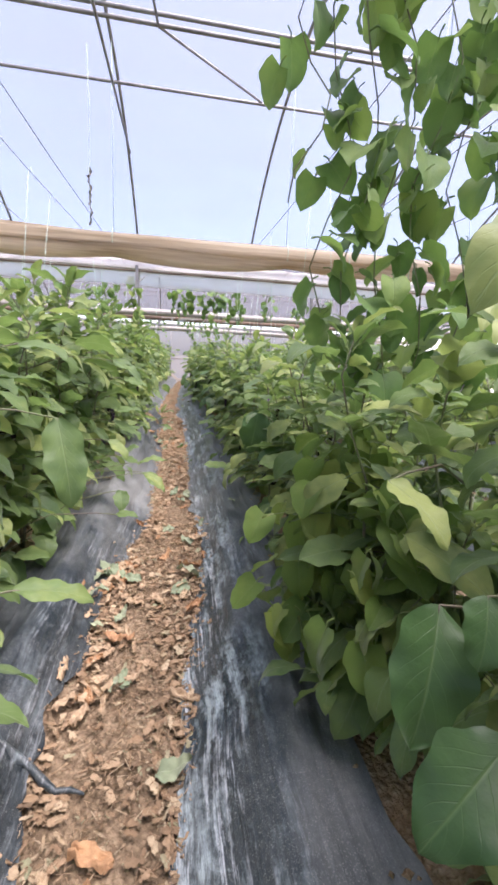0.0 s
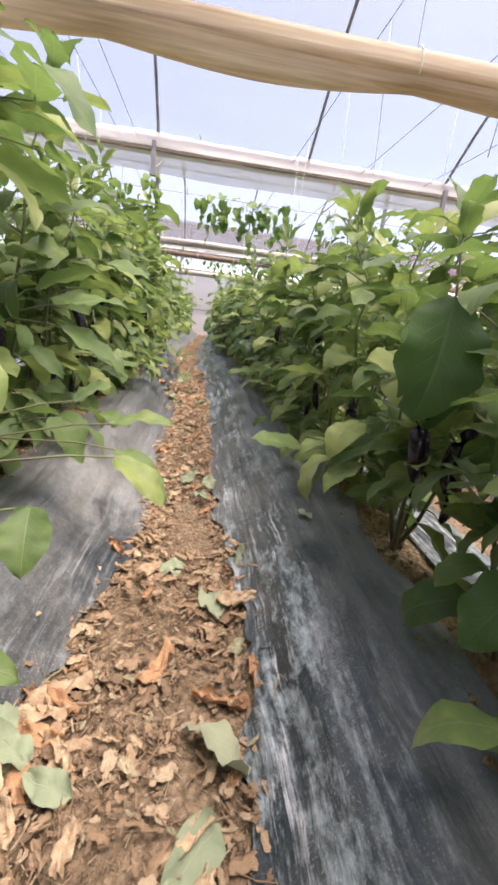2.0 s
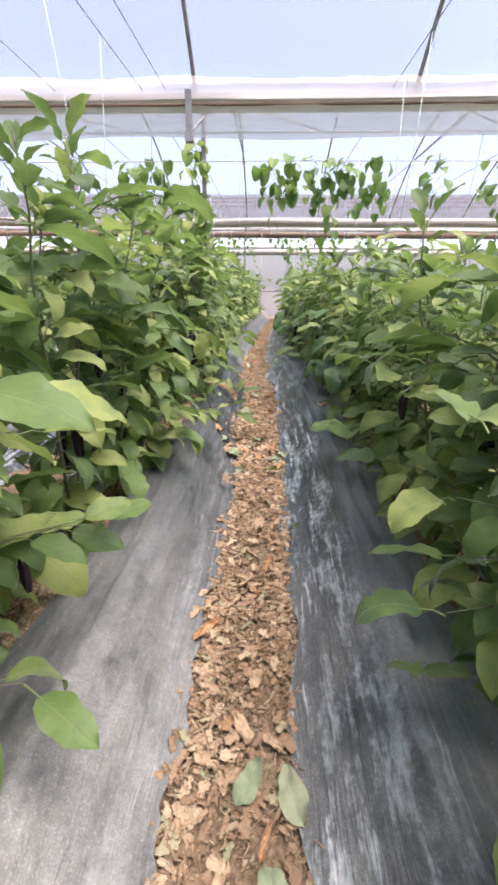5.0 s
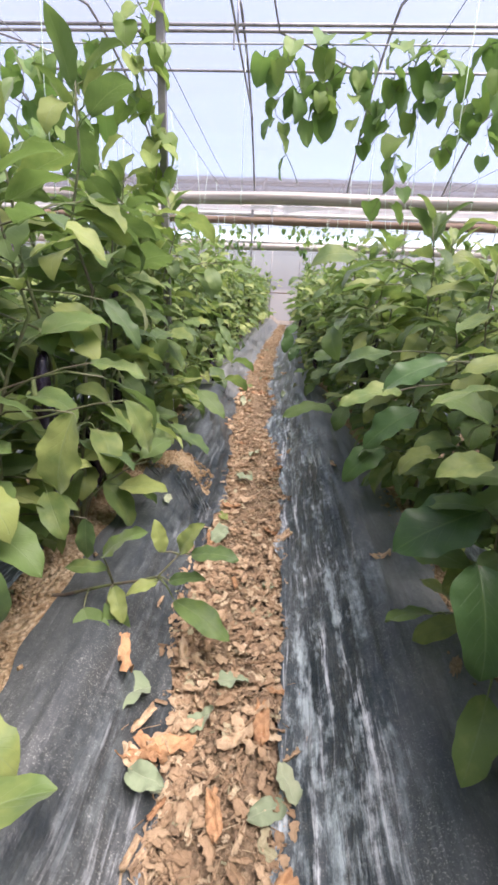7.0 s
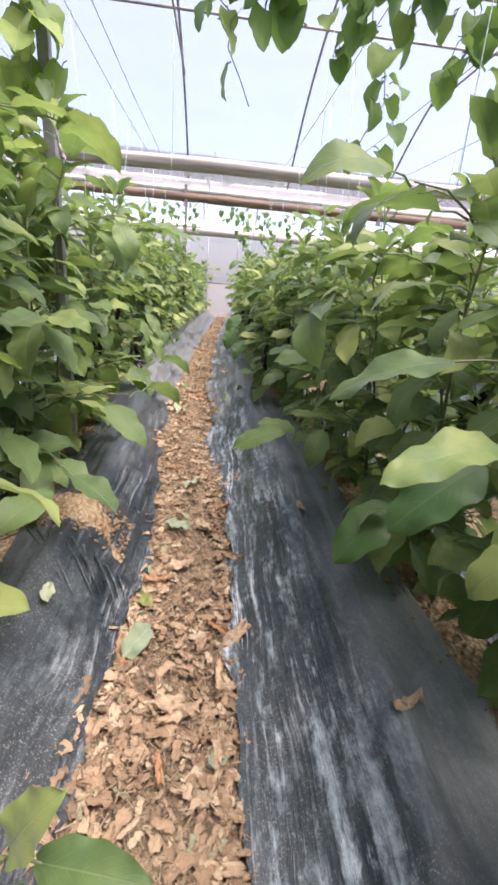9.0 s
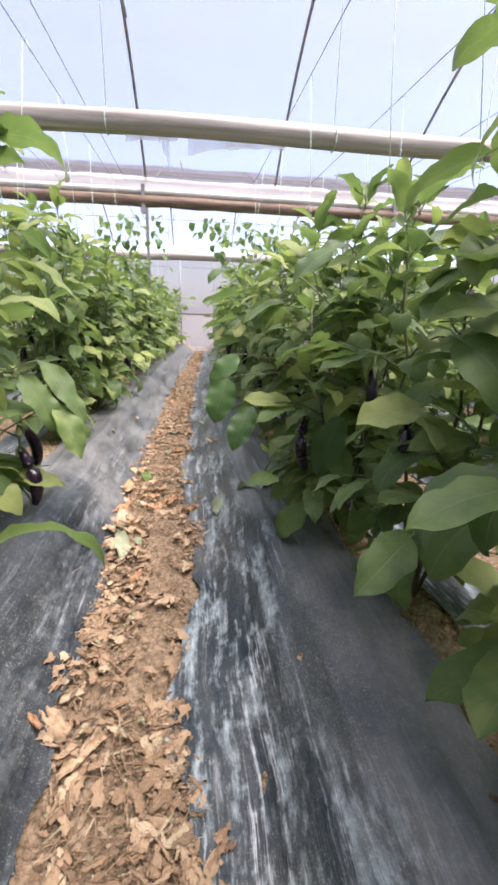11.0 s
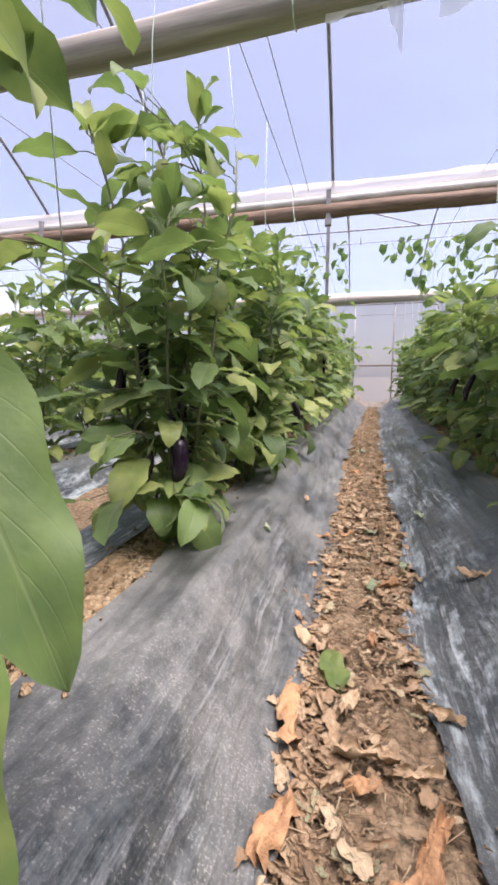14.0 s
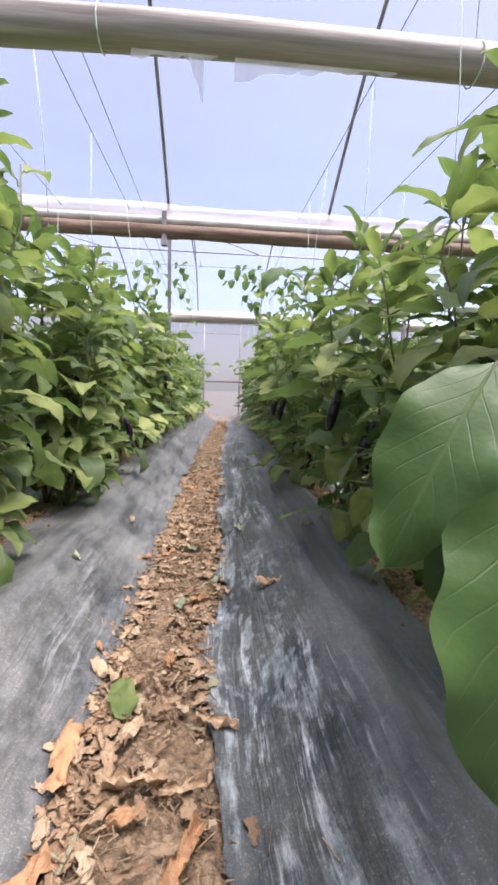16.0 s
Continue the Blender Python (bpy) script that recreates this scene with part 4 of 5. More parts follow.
LABEL_NEAR = "leafy aubergine plant on a mulched bed beside the aisle"
LABEL_FAR = "leafy aubergine plant in a neighbouring row"
singles = [aubergine(s, h, .44, "single", LABEL_NEAR, n_stems=4, step=.062, laterals=12, leaf=.98, z0=.24) for s, h in ((1, 1.72), (2, 1.6), (3, 1.85))]
bushes = [aubergine(10 + s, h, .47, "joined", LABEL_NEAR, laterals=12, step=.06, leaf=1.0, z0=.2) for s, h in enumerate((1.7, 1.55, 1.85, 1.65, 1.75))]
coarse = [aubergine(30 + s, h, .5, "low", LABEL_FAR, laterals=6, step=.085) for s, h in enumerate((1.7, 1.6, 1.8, 1.65))]
used = set()


def place(src, x, y, scale=1.0, spin=0.0, lean=0.0):
    m = Matrix.Translation((x, y, base_z(x, y))) @ Euler((lean, lean * .5, spin)).to_matrix().to_4x4() @ Matrix.Diagonal((scale, scale, scale, 1))
    if src.name not in used:
        used.add(src.name)
        src.matrix_basis = m
        return src
    return copy_thing_scaled(src, m)


def copy_thing_scaled(src, m):
    keep = src.matrix_basis.copy()
    src.matrix_basis = Matrix.Identity(4)
    ob = copy_thing(src, m)
    src.matrix_basis = keep
    return ob


rng = random.Random(21)
SINGLE_SPAN = [(0.8, 2.3), (5.2, 6.9), (10.1, 11.6)]
near_plants = []
for off, side in ((ROW_L, -1), (ROW_R, 1)):
    y = -2.3
    while y < 22.3:
        near = any(a < y < b for a, b in SINGLE_SPAN) or side > 0 and -.75 < y < .6
        src = (singles if near else bushes)[rng.randrange(3 if near else 5)]
        hs = rng.uniform(.93, 1.08) * ((1.2 if 5.6 < y < 6.9 else 1.03) if side < 0 else .9 if near else .93)
        x = aisle(y) + off + rng.uniform(-.05, .05) + side * ((.2 if side < 0 and 5.4 < y < 6.1 else .03) if y > -.3 else .1)
        if not (side < 0 and 9.45 < y < 12.1):
            near_plants.append(place(src, x, y, hs, rng.uniform(0, 6.3), rng.uniform(-.05, .05)))
        y += rng.uniform(.47, .58)
# the tall plant with bare mulch before it, and its neighbours
tall = aubergine(50, 2.15, .5, "single", "tall bushy aubergine plant rising from bare mulch beside sandy soil", n_stems=6, step=.06, laterals=26, vary=.55, leaf=.92, z0=.24)
near_plants.append(place(tall, -1.17, 11.32, 1.0, 1.0, .0))
for x, y, h, k in ((-1.12, 9.84, 1.12, 2), (-1.08, 12.3, .98, 0), (.62, 9.7, .84, 1), (.8, -.35, .58, 0)):
    near_plants.append(place(singles[k], x, y, h, 2.2 + k, .02))
for k in range(3):
    for side, off in ((1, ROW_R), (-1, ROW_L)):
        y = -3.5
        while y < 22.3:
            place(coarse[rng.randrange(4)], aisle(y) + off + side * BED * (k + 1) + rng.uniform(-.07, .07), y, rng.uniform(.95, 1.12), rng.uniform(0, 6.3), rng.uniform(-.05, .05))
            y += rng.uniform(.6, .75)

# leaves brushed away where people walk
for plant in near_plants:
    pm = plant.matrix_basis
    for ob in list(plant.children):
        if ob.name.startswith("leaf"):
            q = pm @ (ob.matrix_basis @ Vector((0, .2, 0)))
            if -.46 < q.x - aisle(q.y) < .5 and q.z > .32 or -.38 < q.x - aisle(q.y) < .4:
                bpy.data.objects.remove(ob)

# ---- long leaves and side shoots that reach into the aisle: leaf base, leaf tip, width over length ----
HERO = [
    ((0.09, 10.06, 0.91), (0.02, 9.97, 0.71), 0.72),
    ((0.15, 10.22, 1.02), (0.01, 10.17, 0.80), 0.55),
    ((-0.72, 9.97, 0.80), (-0.59, 9.85, 0.58), 0.45),
    ((-0.85, 9.93, 0.93), (-0.70, 9.90, 0.70), 0.55),
    ((-0.81, 10.05, 0.99), (-0.60, 9.98, 0.71), 0.36),
    ((-0.86, 10.08, 1.44), (-0.64, 10.19, 1.27), 0.40),
    ((-0.85, 10.10, 1.55), (-0.66, 10.15, 1.61), 0.50),
    ((0.46, -0.72, 1.07), (0.35, -0.87, 0.91), 0.65),
    ((0.43, -0.95, 1.00), (0.27, -1.01, 0.92), 0.75),
    ((0.40, -0.58, 1.28), (0.46, -0.72, 1.20), 0.50),
    ((0.50, -0.79, 1.13), (0.46, -0.84, 1.06), 0.80),
    ((-0.37, -0.57, 1.05), (-0.22, -0.54, 1.02), 0.40),
    ((-0.39, -0.14, 1.33), (-0.33, -0.24, 1.11), 0.50),
    ((-0.28, 1.59, 0.67), (-0.14, 1.51, 0.60), 0.50),
    ((-0.43, 1.42, 0.60), (-0.41, 1.30, 0.51), 0.75),
    ((-0.40, 0.98, 0.60), (-0.30, 0.96, 0.61), 0.55),
    ((-0.46, 1.16, 1.00), (-0.35, 1.12, 0.90), 0.60),
    ((0.51, 1.51, 1.16), (0.45, 1.46, 0.87), 0.75),
    ((-0.46, 1.39, 1.46), (-0.28, 1.41, 1.33), 0.50),
    ((-0.32, 1.80, 0.62), (-0.15, 1.72, 0.50), 0.50),
    ((-0.35, 1.88, 0.68), (-0.15, 1.91, 0.72), 0.35),
    ((0.60, 1.77, 1.14), (0.58, 1.64, 0.81), 0.80),
    ((0.80, 1.45, 0.66), (0.66, 1.38, 0.62), 0.60),
    ((-0.47, 1.91, 0.74), (-0.37, 1.92, 0.80), 0.70),
    ((0.46, 6.09, 1.25), (0.29, 6.08, 1.16), 0.60),
    ((0.48, 5.69, 0.82), (0.46, 5.50, 0.67), 0.75),
    ((0.61, 5.95, 0.84), (0.34, 5.89, 0.74), 0.70),
    ((0.42, 6.56, 1.21), (0.17, 6.60, 1.14), 0.40),
    ((0.57, 6.58, 0.97), (0.36, 6.56, 0.80), 0.60),
    ((0.54, 6.90, 0.68), (0.34, 6.82, 0.51), 0.60),
    ((0.18, 9.80, 0.82), (0.09, 9.70, 0.65), 0.60),
    ((0.60, 1.14, 0.97), (0.44, 1.11, 0.90), 0.55),
    ((0.60, 1.17, 0.63), (0.46, 1.12, 0.51), 0.70),
    ((-0.58, 2.14, 0.95), (-0.35, 2.15, 0.83), 0.50),
    ((-0.58, 2.17, 1.03), (-0.36, 2.15, 1.07), 0.45),
    ((-0.62, 2.12, 0.62), (-0.49, 2.10, 0.46), 0.60),
    ((0.46, 9.50, 1.47), (0.28, 9.48, 1.33), 0.50),
    ((0.50, 9.50, 0.84), (0.41, 9.48, 0.60), 0.55),
    ((0.30, 9.62, 1.38), (0.13, 9.60, 1.45), 0.45),
    ((0.42, 6.35, 1.10), (0.20, 6.30, 1.05), 0.42),
    ((-0.38, 6.08, 0.28), (-0.155, 5.98, 0.23), 0.45),
    ((-0.31, 6.08, 0.50), (-0.145, 6.03, 0.55), 0.45),
    ((-0.40, 6.08, 0.37), (-0.26, 6.06, 0.41), 0.42),
    ((-0.36, 6.10, 0.49), (-0.28, 6.10, 0.62), 0.60),
    ((-0.42, 6.08, 0.50), (-0.45, 6.10, 0.62), 0.50),
    ((-0.65, 6.08, 0.46), (-0.47, 6.05, 0.60), 0.42),
    ((-0.64, 6.08, 0.40), (-0.80, 6.07, 0.41), 0.42),
    ((-0.62, 6.08, 0.33), (-0.56, 6.00, 0.23), 0.50),
    ((-0.44, 6.08, 0.37), (-0.54, 6.02, 0.36), 0.45),
    ((-0.63, 6.03, 0.29), (-0.55, 5.99, 0.12), 0.55),
    ((-0.70, 5.99, 0.29), (-0.63, 5.93, 0.13), 0.75),
    ((-0.70, 6.08, 0.62), (-0.70, 6.05, 0.46), 0.45),
    ((-0.62, 5.92, 1.07), (-0.68, 5.90, 0.82), 0.62),
    ((-0.50, 6.02, 1.09), (-0.42, 6.04, 0.92), 0.50),
    ((-0.56, 6.05, 1.38), (-0.44, 6.03, 1.27), 0.42),
    ((-0.68, 6.00, 1.59), (-0.52, 6.00, 1.50), 0.45),
    ((-0.60, 6.02, 1.20), (-0.44, 6.04, 1.17), 0.42),
]


BRANCH = [Vector(p) for p in ((-.98, 6.1, .22), (-.83, 6.08, .26), (-.72, 6.08, .30), (-.62, 6.08, .335), (-.52, 6.08, .36), (-.44, 6.08, .39), (-.36, 6.09, .49))]
own0 = min(near_plants, key=lambda p: (p.matrix_basis.translation.xy - BRANCH[0].xy).length)
br0 = part("side_branch", Geo().tube([own0.matrix_basis.translation + Vector((0, 0, .1)), *BRANCH], [.008, .0075, .007, .006, .0055, .005, .004, .003], 6), M_STEM, own0, "low purple-green side branch")
br0.matrix_basis = own0.matrix_basis.inverted()


def reach_leaf(a, b, ratio, seed, shaded):
    a, b = Vector(a), Vector(b)
    own = min(near_plants, key=lambda p: (p.matrix_basis.translation.xy - a.xy).length)
    inv = own.matrix_basis.inverted()
    L = max(.13, (b - a).length * 1.06)
    g = leaf_shape(L, L * ratio * .88, 18, 8, .8, .18, .04, 300 + seed)
    fwd = (b - a).normalized()
    up = Vector((0.1, -.35, 1))
    side = fwd.cross(up).normalized()
    up = side.cross(fwd)
    m = Matrix((side, fwd, up)).transposed().to_4x4()
    ob = part("leaf", g, M_LEAF_SHADED if shaded else M_LEAF, own)
    ob.matrix_basis = inv @ Matrix.Translation(a) @ m
    root = own.matrix_basis.translation
    hub = min(BRANCH, key=lambda q: (q - a).length)
    if (hub - a).length < .28:
        top = hub
    else:
        top = Vector((root.x, root.y + .1 * math.sin(seed * 2.1), max(root.z + .12, a.z - .1 - .12 * (seed % 3))))
    pts = [top, top.lerp(a, .5) + Vector((0, 0, .12 * (a - top).length)), top.lerp(a, .85) + Vector((0, 0, .05 * (a - top).length)), a, a + fwd * .02]
    br = part("shoot", Geo().tube(pts, [.0045, .0035, .0028, .0024, .002], 6), M_STEM, own)
    br.matrix_basis = inv


# broad leaves right of the aisle get the colour with shade painted in
for i, (a, b, ratio) in enumerate(HERO):
    reach_leaf(a, b, ratio, i, shaded=a[0] > 0 and ratio >= .55)

# aubergines hanging where the row opens
rnd = random.Random(4)
for at, size in (((.72, 1.87, .74), .22), ((.80, 1.72, .68), .23), ((.66, 1.08, .5), .2), ((-.92, 10.05, .72), .22), ((-.9, 9.95, .62), .2), ((-.95, 13.3, .78), .22), ((-.97, 12.75, .72), .2), ((-.85, 6.2, 1.25), .2), ((.66, 2.4, .8), .22)):
    own = min(near_plants, key=lambda p: (p.matrix_basis.translation.xy - Vector(at[:2])).length)
    inv = own.matrix_basis.inverted()
    hang_fruit(own, inv @ Vector(at), size, .1, rnd)
    root = own.matrix_basis.translation
    br = part("shoot", Geo().tube([(root.x, root.y, at[2] + .05), ((root.x + at[0]) / 2, (root.y + at[1]) / 2, at[2] + .1), (at[0], at[1], at[2] + .02)], [.006, .005, .004], 6), M_STEM, own)
    br.matrix_basis = inv

# ---- climbing beans ----
HEART = [leaf_shape(.135, .118, 9, 6, (.4, .9, 1.3)[k], .25, .04, 400 + k, .03, heart=True).mesh("leaf") for k in range(3)]
for me in HEART:
    me.materials.append(M_VINE)


HEART_PALE = [me.copy() for me in HEART]
for me in HEART_PALE:
    me.materials[0] = M_VINE_PALE


def bean_vine(x, y, top, low, n, seed, size=1.0, wide=.12, leaves=HEART, label="green climbing bean vine hanging from the cross wire"):
    r = random.Random(seed)
    vine = tagged(empty("bean_vine", (x, y, top)), label, "bean vine", "climbing bean vines")
    k = 9
    pts = [Vector((wide * .5 * math.sin(i * 1.3 + seed), .03 * math.cos(i * 1.7), -(top - low) * i / (k - 1))) for i in range(k)]
    part("stem", Geo().tube(pts, .0028, 5), M_STEM, vine)
    n = int(n * (1.3 if y < 2 else .8))
    for i in range(n):
        v = (i / n) ** .95
        f = v * (k - 1.001)
        p = pts[int(f)].lerp(pts[int(f) + 1], f - int(f))
        q = p + Vector((r.uniform(-wide, wide), r.uniform(-.07, .07), r.uniform(-.03, .05)))
        ob = part("leaf", leaves[r.randrange(3)], M_VINE, vine)
        ob.matrix_basis = turn_to(q, r.uniform(0, 6.3), r.uniform(-1.5, -.5), r.uniform(-.5, .5), size * r.uniform(.65, 1.2))
    return vine


seed = 0
for gi, y, rows in ((0, .12, [(.36, 2.05, 8, .9), (.46, 1.7, 16, .95), (.56, 1.5, 22, 1), (.67, 1.45, 24, 1), (.8, 1.4, 24, 1), (.95, 1.4, 24, 1.05), (1.12, 1.4, 22, 1.1), (-2.4, 1.8, 16, 1)]),
                    (1, CROSS[2], [(-.12, 2.45, 18, 1), (-.05, 2.12, 8, .9), (.2, 2.5, 18, 1.05), (.42, 2.35, 18, 1), (.6, 1.95, 22, 1), (.8, 2.5, 18, 1.1), (1.0, 2.3, 20, 1.1), (1.25, 2.3, 18, 1), (1.9, 2.4, 18, 1), (2.6, 2.3, 20, 1), (3.2, 2.4, 18, 1), (4.1, 2.3, 16, 1),
                                   (-1.0, 1.5, 80, 1.0), (-1.45, 2.15, 26, 1.05), (-1.68, 2.2, 24, 1.1), (-1.9, 2.1, 22, 1), (-2.6, 2.2, 18, 1), (-3.3, 2.2, 18, 1)]),
                    (2, CROSS[3], [(.05, 2.6, 12, .95), (.35, 2.35, 16, .95), (.52, 1.95, 24, .95), (.85, 2.3, 18, 1), (1.1, 2.2, 16, 1), (1.45, 2.2, 18, 1), (1.9, 2.3, 16, 1), (2.6, 2.3, 16, 1),
                                   (-.63, 1.3, 11, .85), (-.75, 2.3, 12, .9), (-1.15, 2.0, 22, 1), (-1.4, 1.9, 22, 1), (-1.75, 2.1, 18, 1), (-2.4, 2.1, 16, 1)])):
    for x, low, n, size in rows:
        seed += 1
        yellow = gi == 1 and x == -1.0
        bean_vine(x, y - (.07 if yellow else 0), 3.05 if yellow else 2.9, low, n, seed, size * (1.0, 1.08, 1.05)[gi], .12, HEART_PALE if yellow else HEART, "pale yellow-green bean vine climbing a steel post" if yellow else "green climbing bean vine hanging from the cross wire")
for x, y, top, low, n in ((.62, .04, 1.2, .35, 70), (.72, .2, 1.3, .4, 60), (.54, .14, .95, .35, 46), (.66, -.28, 1.15, .4, 60)):
    seed += 1
    bean_vine(x, y, top, low, n, seed, 1.05, .17, HEART_PALE, "bright green bushy bean plant growing beside the aubergines")
dried = tagged(empty("dried_vine", (-.95, 3.35, 4.2)), "dried brown vine shreds dangling on a string from the roof", "dried vine", "climbing bean vines")
part("string", Geo().tube([(0, 0, .1), (.008, 0, -.5), (-.006, 0, -1.0), (.004, 0, -1.42)], .003, 5), M_STRING, dried)
for k in range(7):
    sh = part("shred", leaf_shape(.11, .035, 8, 4, 1.5, .6, .1, 440 + k, crumple=.12), M_CLOTH, dried)
    sh.matrix_basis = turn_to((.01 * math.sin(k * 2), .01 * math.cos(k * 3), -.92 - .075 * k), k * 2.1, -1.3, .2, .9)

# ---- a break in the mulch where soil and gathered film show ----
gx = np.linspace(-1.0, -.42, 34)
gy = np.linspace(7.3, 7.72, 22)
GX, GY = np.meshgrid(gx, gy)
mask = smooth(0, .16, np.minimum(np.minimum(GX + 1.0, -.42 - GX), np.minimum(GY - 7.3, 7.72 - GY)) + .12 * (vnoise(GX * 9, GY * 9, 81) - .5))
GZ = ground_z(GX, GY) - .03 + .075 * mask + .02 * (vnoise(GX * 30, GY * 30, 82) - .5) * mask
tagged(part("soil_patch", Geo().grid(np.stack([GX, GY, GZ], -1)), M_SAND), "sandy soil patch showing at a tear in the mulch", "sandy soil", kind="structure")
for k in range(9):
    a = Vector((-.86 + .05 * k, 7.32 - .01 * k, 0))
    b = Vector((-.62 + .03 * k, 6.98 + .012 * k, 0))
    a.z, b.z = float(ground_z(a.x, a.y)) + .028, float(ground_z(b.x, b.y)) + .018
    b.x += .04 * math.sin(k * 2.3)
    b.y += .06 * math.cos(k * 1.7)
    tagged(part("film_fold", Geo().tube([a, a.lerp(b, .5) + Vector((.01, 0, .008)), b], [.006, .004, .0015], 5), M_MULCH), "gathered fold of black film at a tear", "film fold", "gathered folds at the tear")
pts = [Vector((-.75 + .05 * k, -.02 - .018 * k + .012 * math.sin(k * 1.9), 0)) for k in range(9)]
for p in pts:
    p.z = float(ground_z(p.x, p.y)) + .03
tagged(part("torn_film_edge", Geo().tube(pts, [.012, .018, .014, .02, .013, .017, .012, .01, .005], 7), M_MULCH), "twisted torn edge of black mulch film by the aisle", "torn film")

# ---- aisle litter ----
def dry_flake(L, W, nl, nw, curl, seed):
    """A dead leaf lying on the ground: torn outline, rolled margins, crumpled."""
    r = random.Random(seed)
    v = np.linspace(0, 1, nl + 1)[:, None]
    u = np.linspace(-1, 1, nw + 1)[None, :]
    wl = W * .5 * (.25 + .9 * np.sin(np.pi * np.clip(v * .92 + .05, 0, 1)) ** .6) * (.3 + 1.3 * vnoise(v * 8.5 + seed * 3.1, v * 0, seed))
    wr = W * .5 * (.25 + .9 * np.sin(np.pi * np.clip(v * .92 + .05, 0, 1)) ** .6) * (.3 + 1.3 * vnoise(v * 8.5 + seed * 5.7, v * 0, seed + 1))
    x = np.where(u < 0, u * wl, u * wr)
    y = (v - .5) * L + .12 * L * (vnoise(u * 2.2 + seed, v * 0 + .5, seed + 2) - .5) * (2 * v - 1) + 0 * u
    a = x / (W * .5) * curl * (.6 + .8 * v)
    x2, z = np.sin(a) / curl * W * .5, (1 - np.cos(a)) / abs(curl) * W * .5 * (1 if r.random() < .6 else -.6)
    z = z + .26 * L * (vnoise(u * 2.1 + seed, v * 3.5, seed + 3) - .5) + .16 * L * (vnoise(u * 4.3 + seed, v * 7.5, seed + 4) - .5) + .2 * L * r.uniform(-.5, 1) * (2 * v - 1) ** 2
    x = x + .12 * L * (vnoise(u * 3 + 9, v * 5 + seed, seed + 5) - .5)
    z = z - z.mean() + .05 * L
    P = np.stack([x2 + 0 * v, y, z], -1)
    return Geo().grid(P)


def on_floor(x, y):
    return float(ground_z(x, y)) + float(heap_z(x, y)) + .008


lr = random.Random(8)
lit = Geo()
CRUMBS = [dry_flake(.1, (.05, .018, .035, .055, .014, .026)[k], 6, 3, (1.2, 2.2, -1.6, 1.0, 2.6, 1.8)[k], 500 + k) for k in range(6)]
SHEETS = [dry_flake(.1, (.05, .06, .032, .055, .042, .024)[k], 12, 7, (1.0, .8, 2.4, -1.2, 1.8, 2.6)[k], 510 + k) for k in range(6)]
crumbs, leaves_dry = ([(np.concatenate(g.v), list(g.f), np.concatenate(g.uv)) for g in src] for src in (CRUMBS, SHEETS))


def strew(src, x, y, size, lift, tilt, flat=1.0):
    v, f, uv = src
    m = np.array(turn_to((x, y, on_floor(x, y) + lift), lr.uniform(0, 6.3), lr.uniform(-tilt, tilt), lr.uniform(-tilt, tilt), size))
    m[2, :3] *= flat
    lit.add(v @ m[:3, :3].T + m[:3, 3], f, uv)


def bare(x, y, u):
    """How far the litter lets the trodden soil show: 0 bare, 1 covered."""
    n = float(vnoise(x * 7 + 5, y * 1.6, 61))
    k = .18 + 1.0 * float(smooth(.34, .62, n)) + (.35 if abs(u) > .65 else 0)
    if y < .4:
        k *= .5
    if 10.2 < y < 10.85 and u > -.55:
        k *= .4
    if 9.0 < y < 9.75 and u > .1 or 2.2 < y < 2.75 and u > -.2:
        k *= .12
    return k


for total, y0, y1 in ((30000, -1.4, 13.5), (8000, 13.5, 22.8)):
    count = 0
    while count < total:
        y = lr.uniform(y0, y1)
        u = lr.uniform(-1.05, 1.05)
        c, h = trodden(y)
        x = float(c) + u * float(h)
        if lr.random() < bare(x, y, u):
            strew(crumbs[lr.randrange(6)], x, y, lr.uniform(.08, .28), lr.uniform(-.002, .012), .3, .5)
            count += 1
for total, y0, y1 in ((7000, -1.4, 13.5), (1800, 13.5, 22.5)):
    count = 0
    while count < total:
        y = lr.uniform(y0, y1)
        u = lr.choice((lr.gauss(-.72, .22), lr.gauss(.68, .2), lr.uniform(-1, 1)))
        c, h = trodden(y)
        x = float(c) + max(-1.25, min(1.2, u)) * float(h)
        if lr.random() < bare(x, y, u):
            strew(leaves_dry[lr.randrange(6)], x, y, lr.uniform(.3, .74), lr.uniform(.004, .016), .2, .5)
            count += 1
for i in range(5500):
    y = lr.uniform(-2.2, 18)
    c, h = trodden(y)
    x = float(c) + lr.gauss(0, .55) * float(h)
    a = lr.uniform(0, 6.3)
    ln = lr.uniform(.015, .06)
    z = on_floor(x, y) + lr.uniform(0, .014)
    lit.tube([(x, y, z), (x + ln * math.cos(a), y + ln * math.sin(a), z + lr.uniform(-.004, .008))], lr.uniform(.0009, .0022), 3, caps=False)
tagged(part("leaf_litter", lit, M_LITTER), "carpet of brown dry crumbled leaves along the aisle", "leaf litter", kind="stuff")

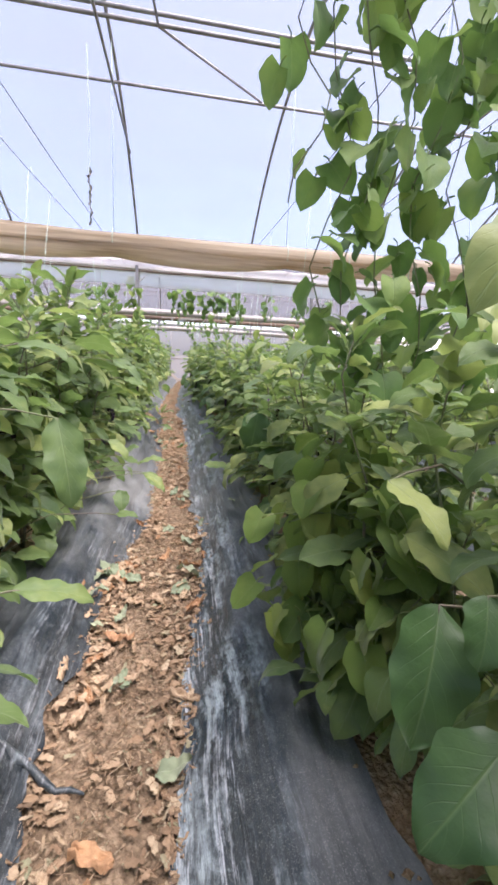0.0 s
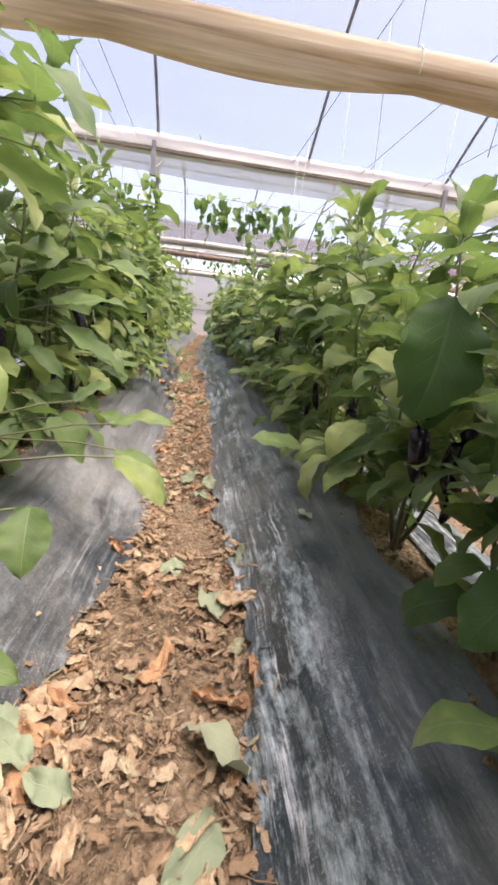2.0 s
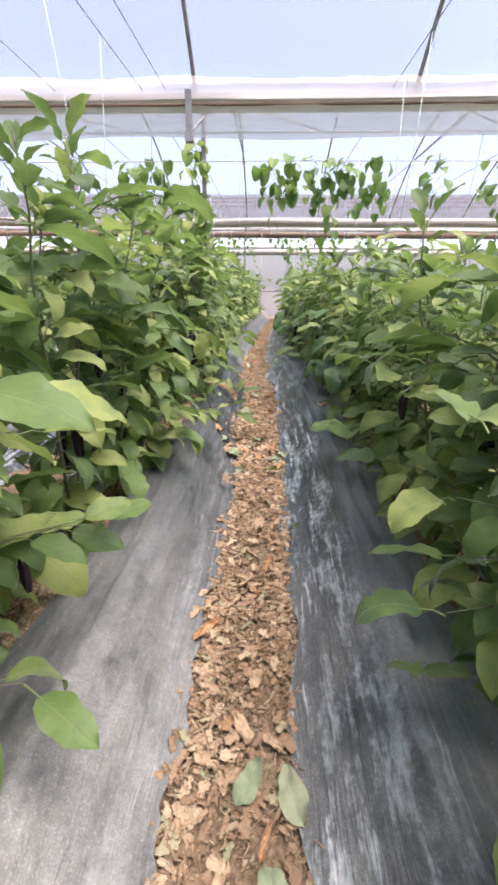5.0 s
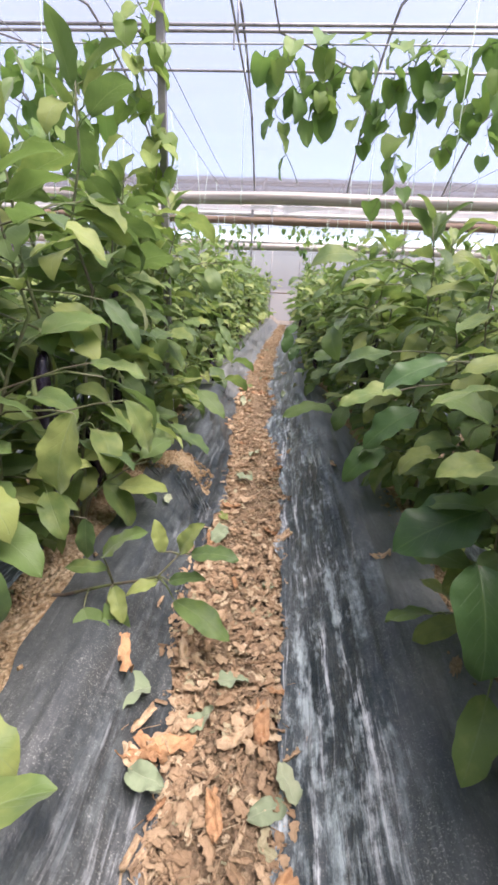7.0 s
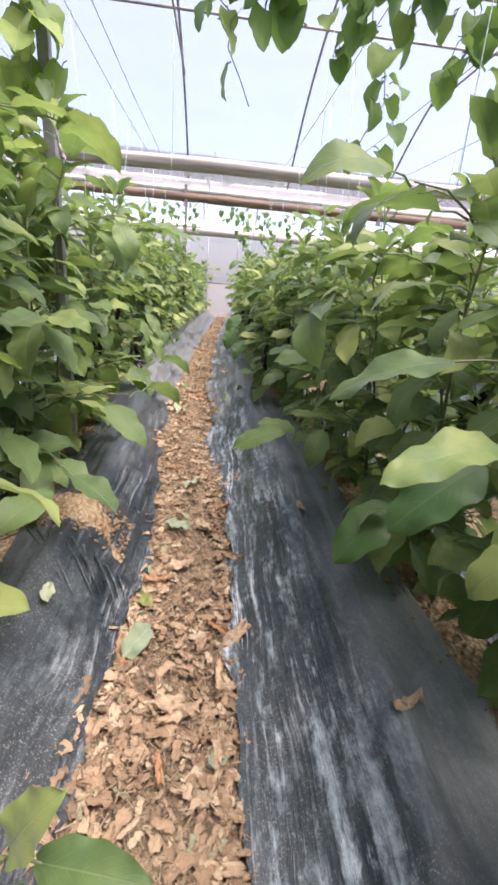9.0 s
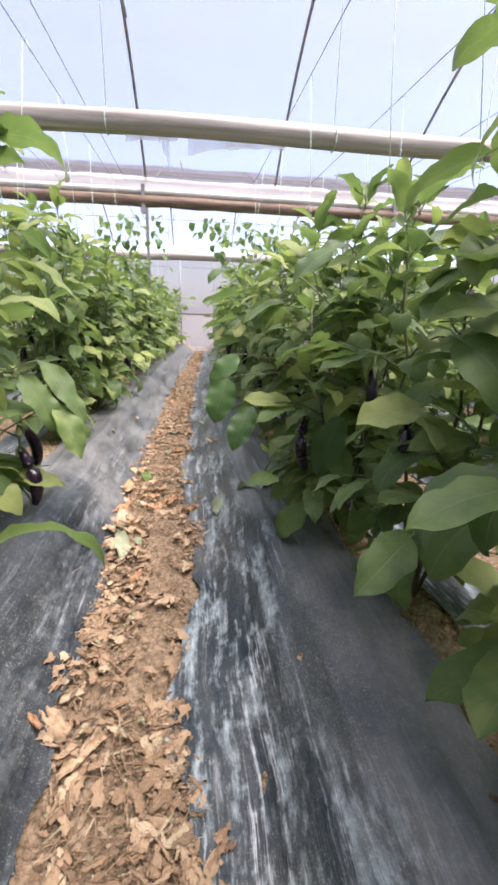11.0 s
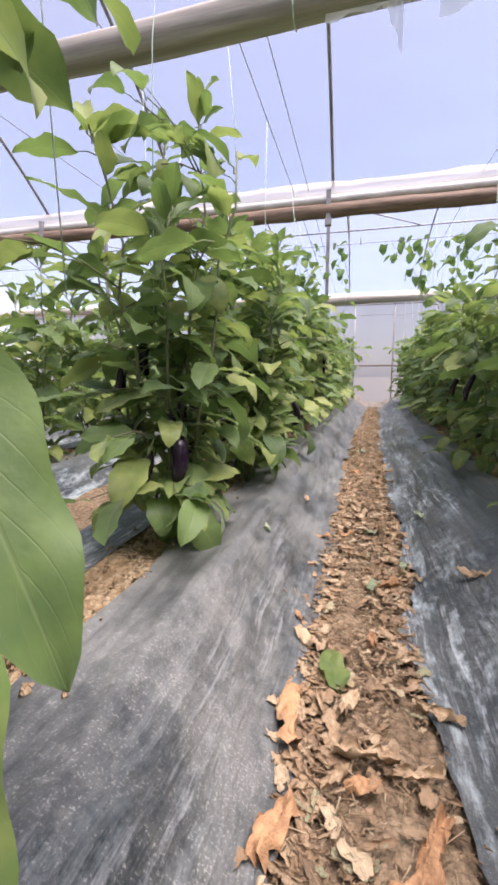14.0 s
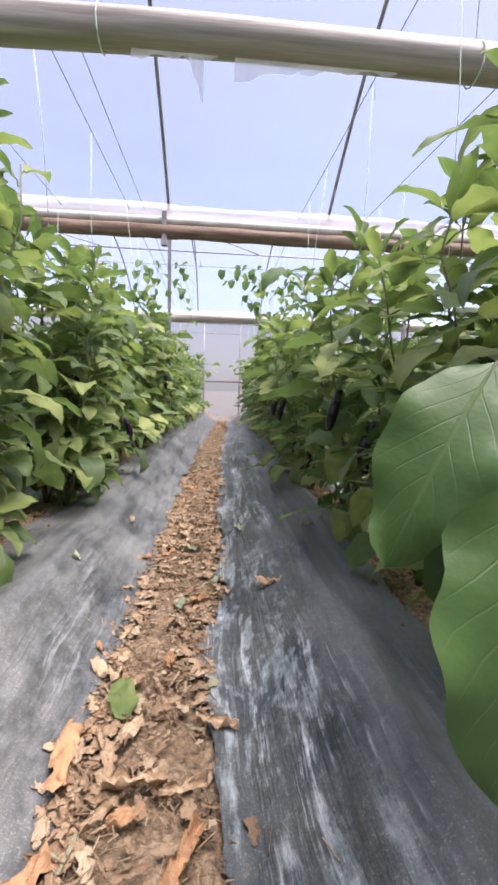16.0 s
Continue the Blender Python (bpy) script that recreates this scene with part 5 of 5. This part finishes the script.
M_ORANGE = plain("orange_dead_leaf", (0.29, 0.155, 0.078), (0.51, 0.30, 0.155), 0.8, (38, 38, 38), bump=1.0, dist=0.012)
M_BUFF = plain("buff_dead_leaf", (0.32, 0.22, 0.132), (0.55, 0.415, 0.27), 0.85, (36, 36, 36), bump=1.0, dist=0.012)
DRY_ME = {}
for nm, mt in (("buff", M_BUFF), ("orange", M_ORANGE), ("pale", M_PALELEAF), ("green", M_LEAF)):
    DRY_ME[nm] = []
    for k in range(3):
        if nm in ("pale", "green"):
            me = leaf_shape(.13, .075, 12, 8, (.5, .8, -.5)[k], .3, .09, 520 + k, lobes=1.2, crumple=.09).mesh("fallen_leaf")
        else:
            me = dry_flake(.13, (.065, .075, .05)[k], 18, 12, (1.3, 2.2, -1.6)[k], 530 + k).mesh("fallen_leaf")
        me.materials.append(mt)
        DRY_ME[nm].append(me)


def fallen(kind, x, y, size, spin, roll=0.0, k=0, lift=.012):
    words = {"buff": "large buff dry leaf curled on the aisle litter", "orange": "orange-brown dead leaf curled on the aisle litter",
             "pale": "wilted pale green leaf lying on the aisle litter", "green": "fresh green fallen leaf lying on the aisle litter"}[kind]
    ob = tagged(part("fallen_leaf", DRY_ME[kind][k], None), words, "fallen leaf", "fallen leaves in the aisle")
    ob.matrix_basis = turn_to((x, y, on_floor(x, y) + lift), spin, .05, roll, size)


fallen("pale", 0.02, 1.9, 1.35, 3.35, 0.1)
fallen("pale", .13, 2.05, 1.1, -.4, .9, 1)
fallen("pale", -.18, 2.02, .9, -1.2, .2, 1)
fallen("pale", -.1, 1.98, .6, .4, .2)
fallen("orange", -.55, 10.72, 1.5, .05, .7, 1, .03)
fallen("orange", -.53, 10.45, 1.2, 2.8, .3, 0, .02)
fallen("green", -.42, 10.85, 1.25, .3, .2)
fallen("pale", .02, 10.2, 2.1, -1.4, .2, 1, .025)
fallen("pale", .17, 10.24, 2.0, -1.75, -.15, 0, .025)
fallen("buff", -.5, 10.2, 1.9, .2, .7, 1, .03)
fallen("buff", -.42, 10.05, 1.6, 1.1, -.4, 2, .03)
fallen("orange", -.3, 10.35, 1.3, 2.2, .3, 1, .03)
fallen("pale", -.42, 5.87, 1.7, 2.3, .2, 0, .03)
fallen("orange", -.52, 5.9, 1.3, .4, .4, 1, .03)
fallen("orange", -.3, 5.7, 1.2, 1.9, .2, 0, .03)
fallen("pale", -.62, 6.9, .7, .3, .1, 0, .03)
fallen("pale", -.36, 6.85, 1.3, -.5, .4, 1, .03)
fallen("pale", .1, 1.2, 1.5, .9, .4, 1, .02)
fallen("pale", .03, 1.12, 1.3, 2.4, -.3, 0, .02)
fallen("pale", -.46, 1.2, 1.8, .4, .3, 1, .03)
fallen("buff", -.5, 1.12, 1.6, 2.0, .5, 1, .03)
fallen("orange", -.34, .62, 1.2, 1.2, .3, 1, .03)
fallen("buff", -.38, 1.45, 1.3, 2.2, .4, 0, .02)
for kind, x, y, size, spin, k in (("buff", .06, 11.45, .9, 1.2, 1), ("pale", .0, 12.3, .7, .5, 0), ("buff", .33, 11.9, .6, 2.0, 2), ("pale", -.78, 11.6, .8, 1.0, 1), ("buff", -.7, 12.4, .6, .3, 0), ("buff", .5, 6.5, .8, 1.9, 1),
                               ("pale", .45, 2.1, .6, .8, 0), ("buff", .4, 7.6, .7, .2, 1), ("buff", -.75, 2.8, .7, 1.3, 2), ("orange", -.95, 3.1, .6, .7, 0), ("buff", .62, 5.9, .7, 2.6, 0)):
    fallen(kind, x, y, size, spin, .1, k, .03)
for cx0, cy0 in ((-.34, 5.6), (-.5, 10.12), (-.42, 1.12), (-.4, .35)):
    for i in range(16):
        fallen(lr.choices(["buff", "orange", "pale"], [.68, .22, .1])[0], cx0 + lr.gauss(0, .08), cy0 + lr.gauss(0, .14), lr.uniform(.5, 1.05), lr.uniform(0, 6.3), lr.uniform(-.5, .5), lr.randrange(3), lr.uniform(.01, .035))
for i in range(170):
    y = lr.uniform(-2.4, 15) if i > 60 else lr.uniform(.4, 3.2) + (0, 4.9, 9.3)[i % 3]
    c, h = trodden(y)
    x = float(c) + float(h) * max(-1.2, min(1.15, lr.choice((-.85, .8, 0)) + lr.gauss(0, .25)))
    kind = lr.choices(["buff", "orange", "pale", "green"], [.62, .2, .16, .02])[0]
    fallen(kind, x, y, lr.uniform(.45, 1.25), lr.uniform(0, 6.3), lr.uniform(-.35, .35), lr.randrange(3), lr.uniform(.012, .03))
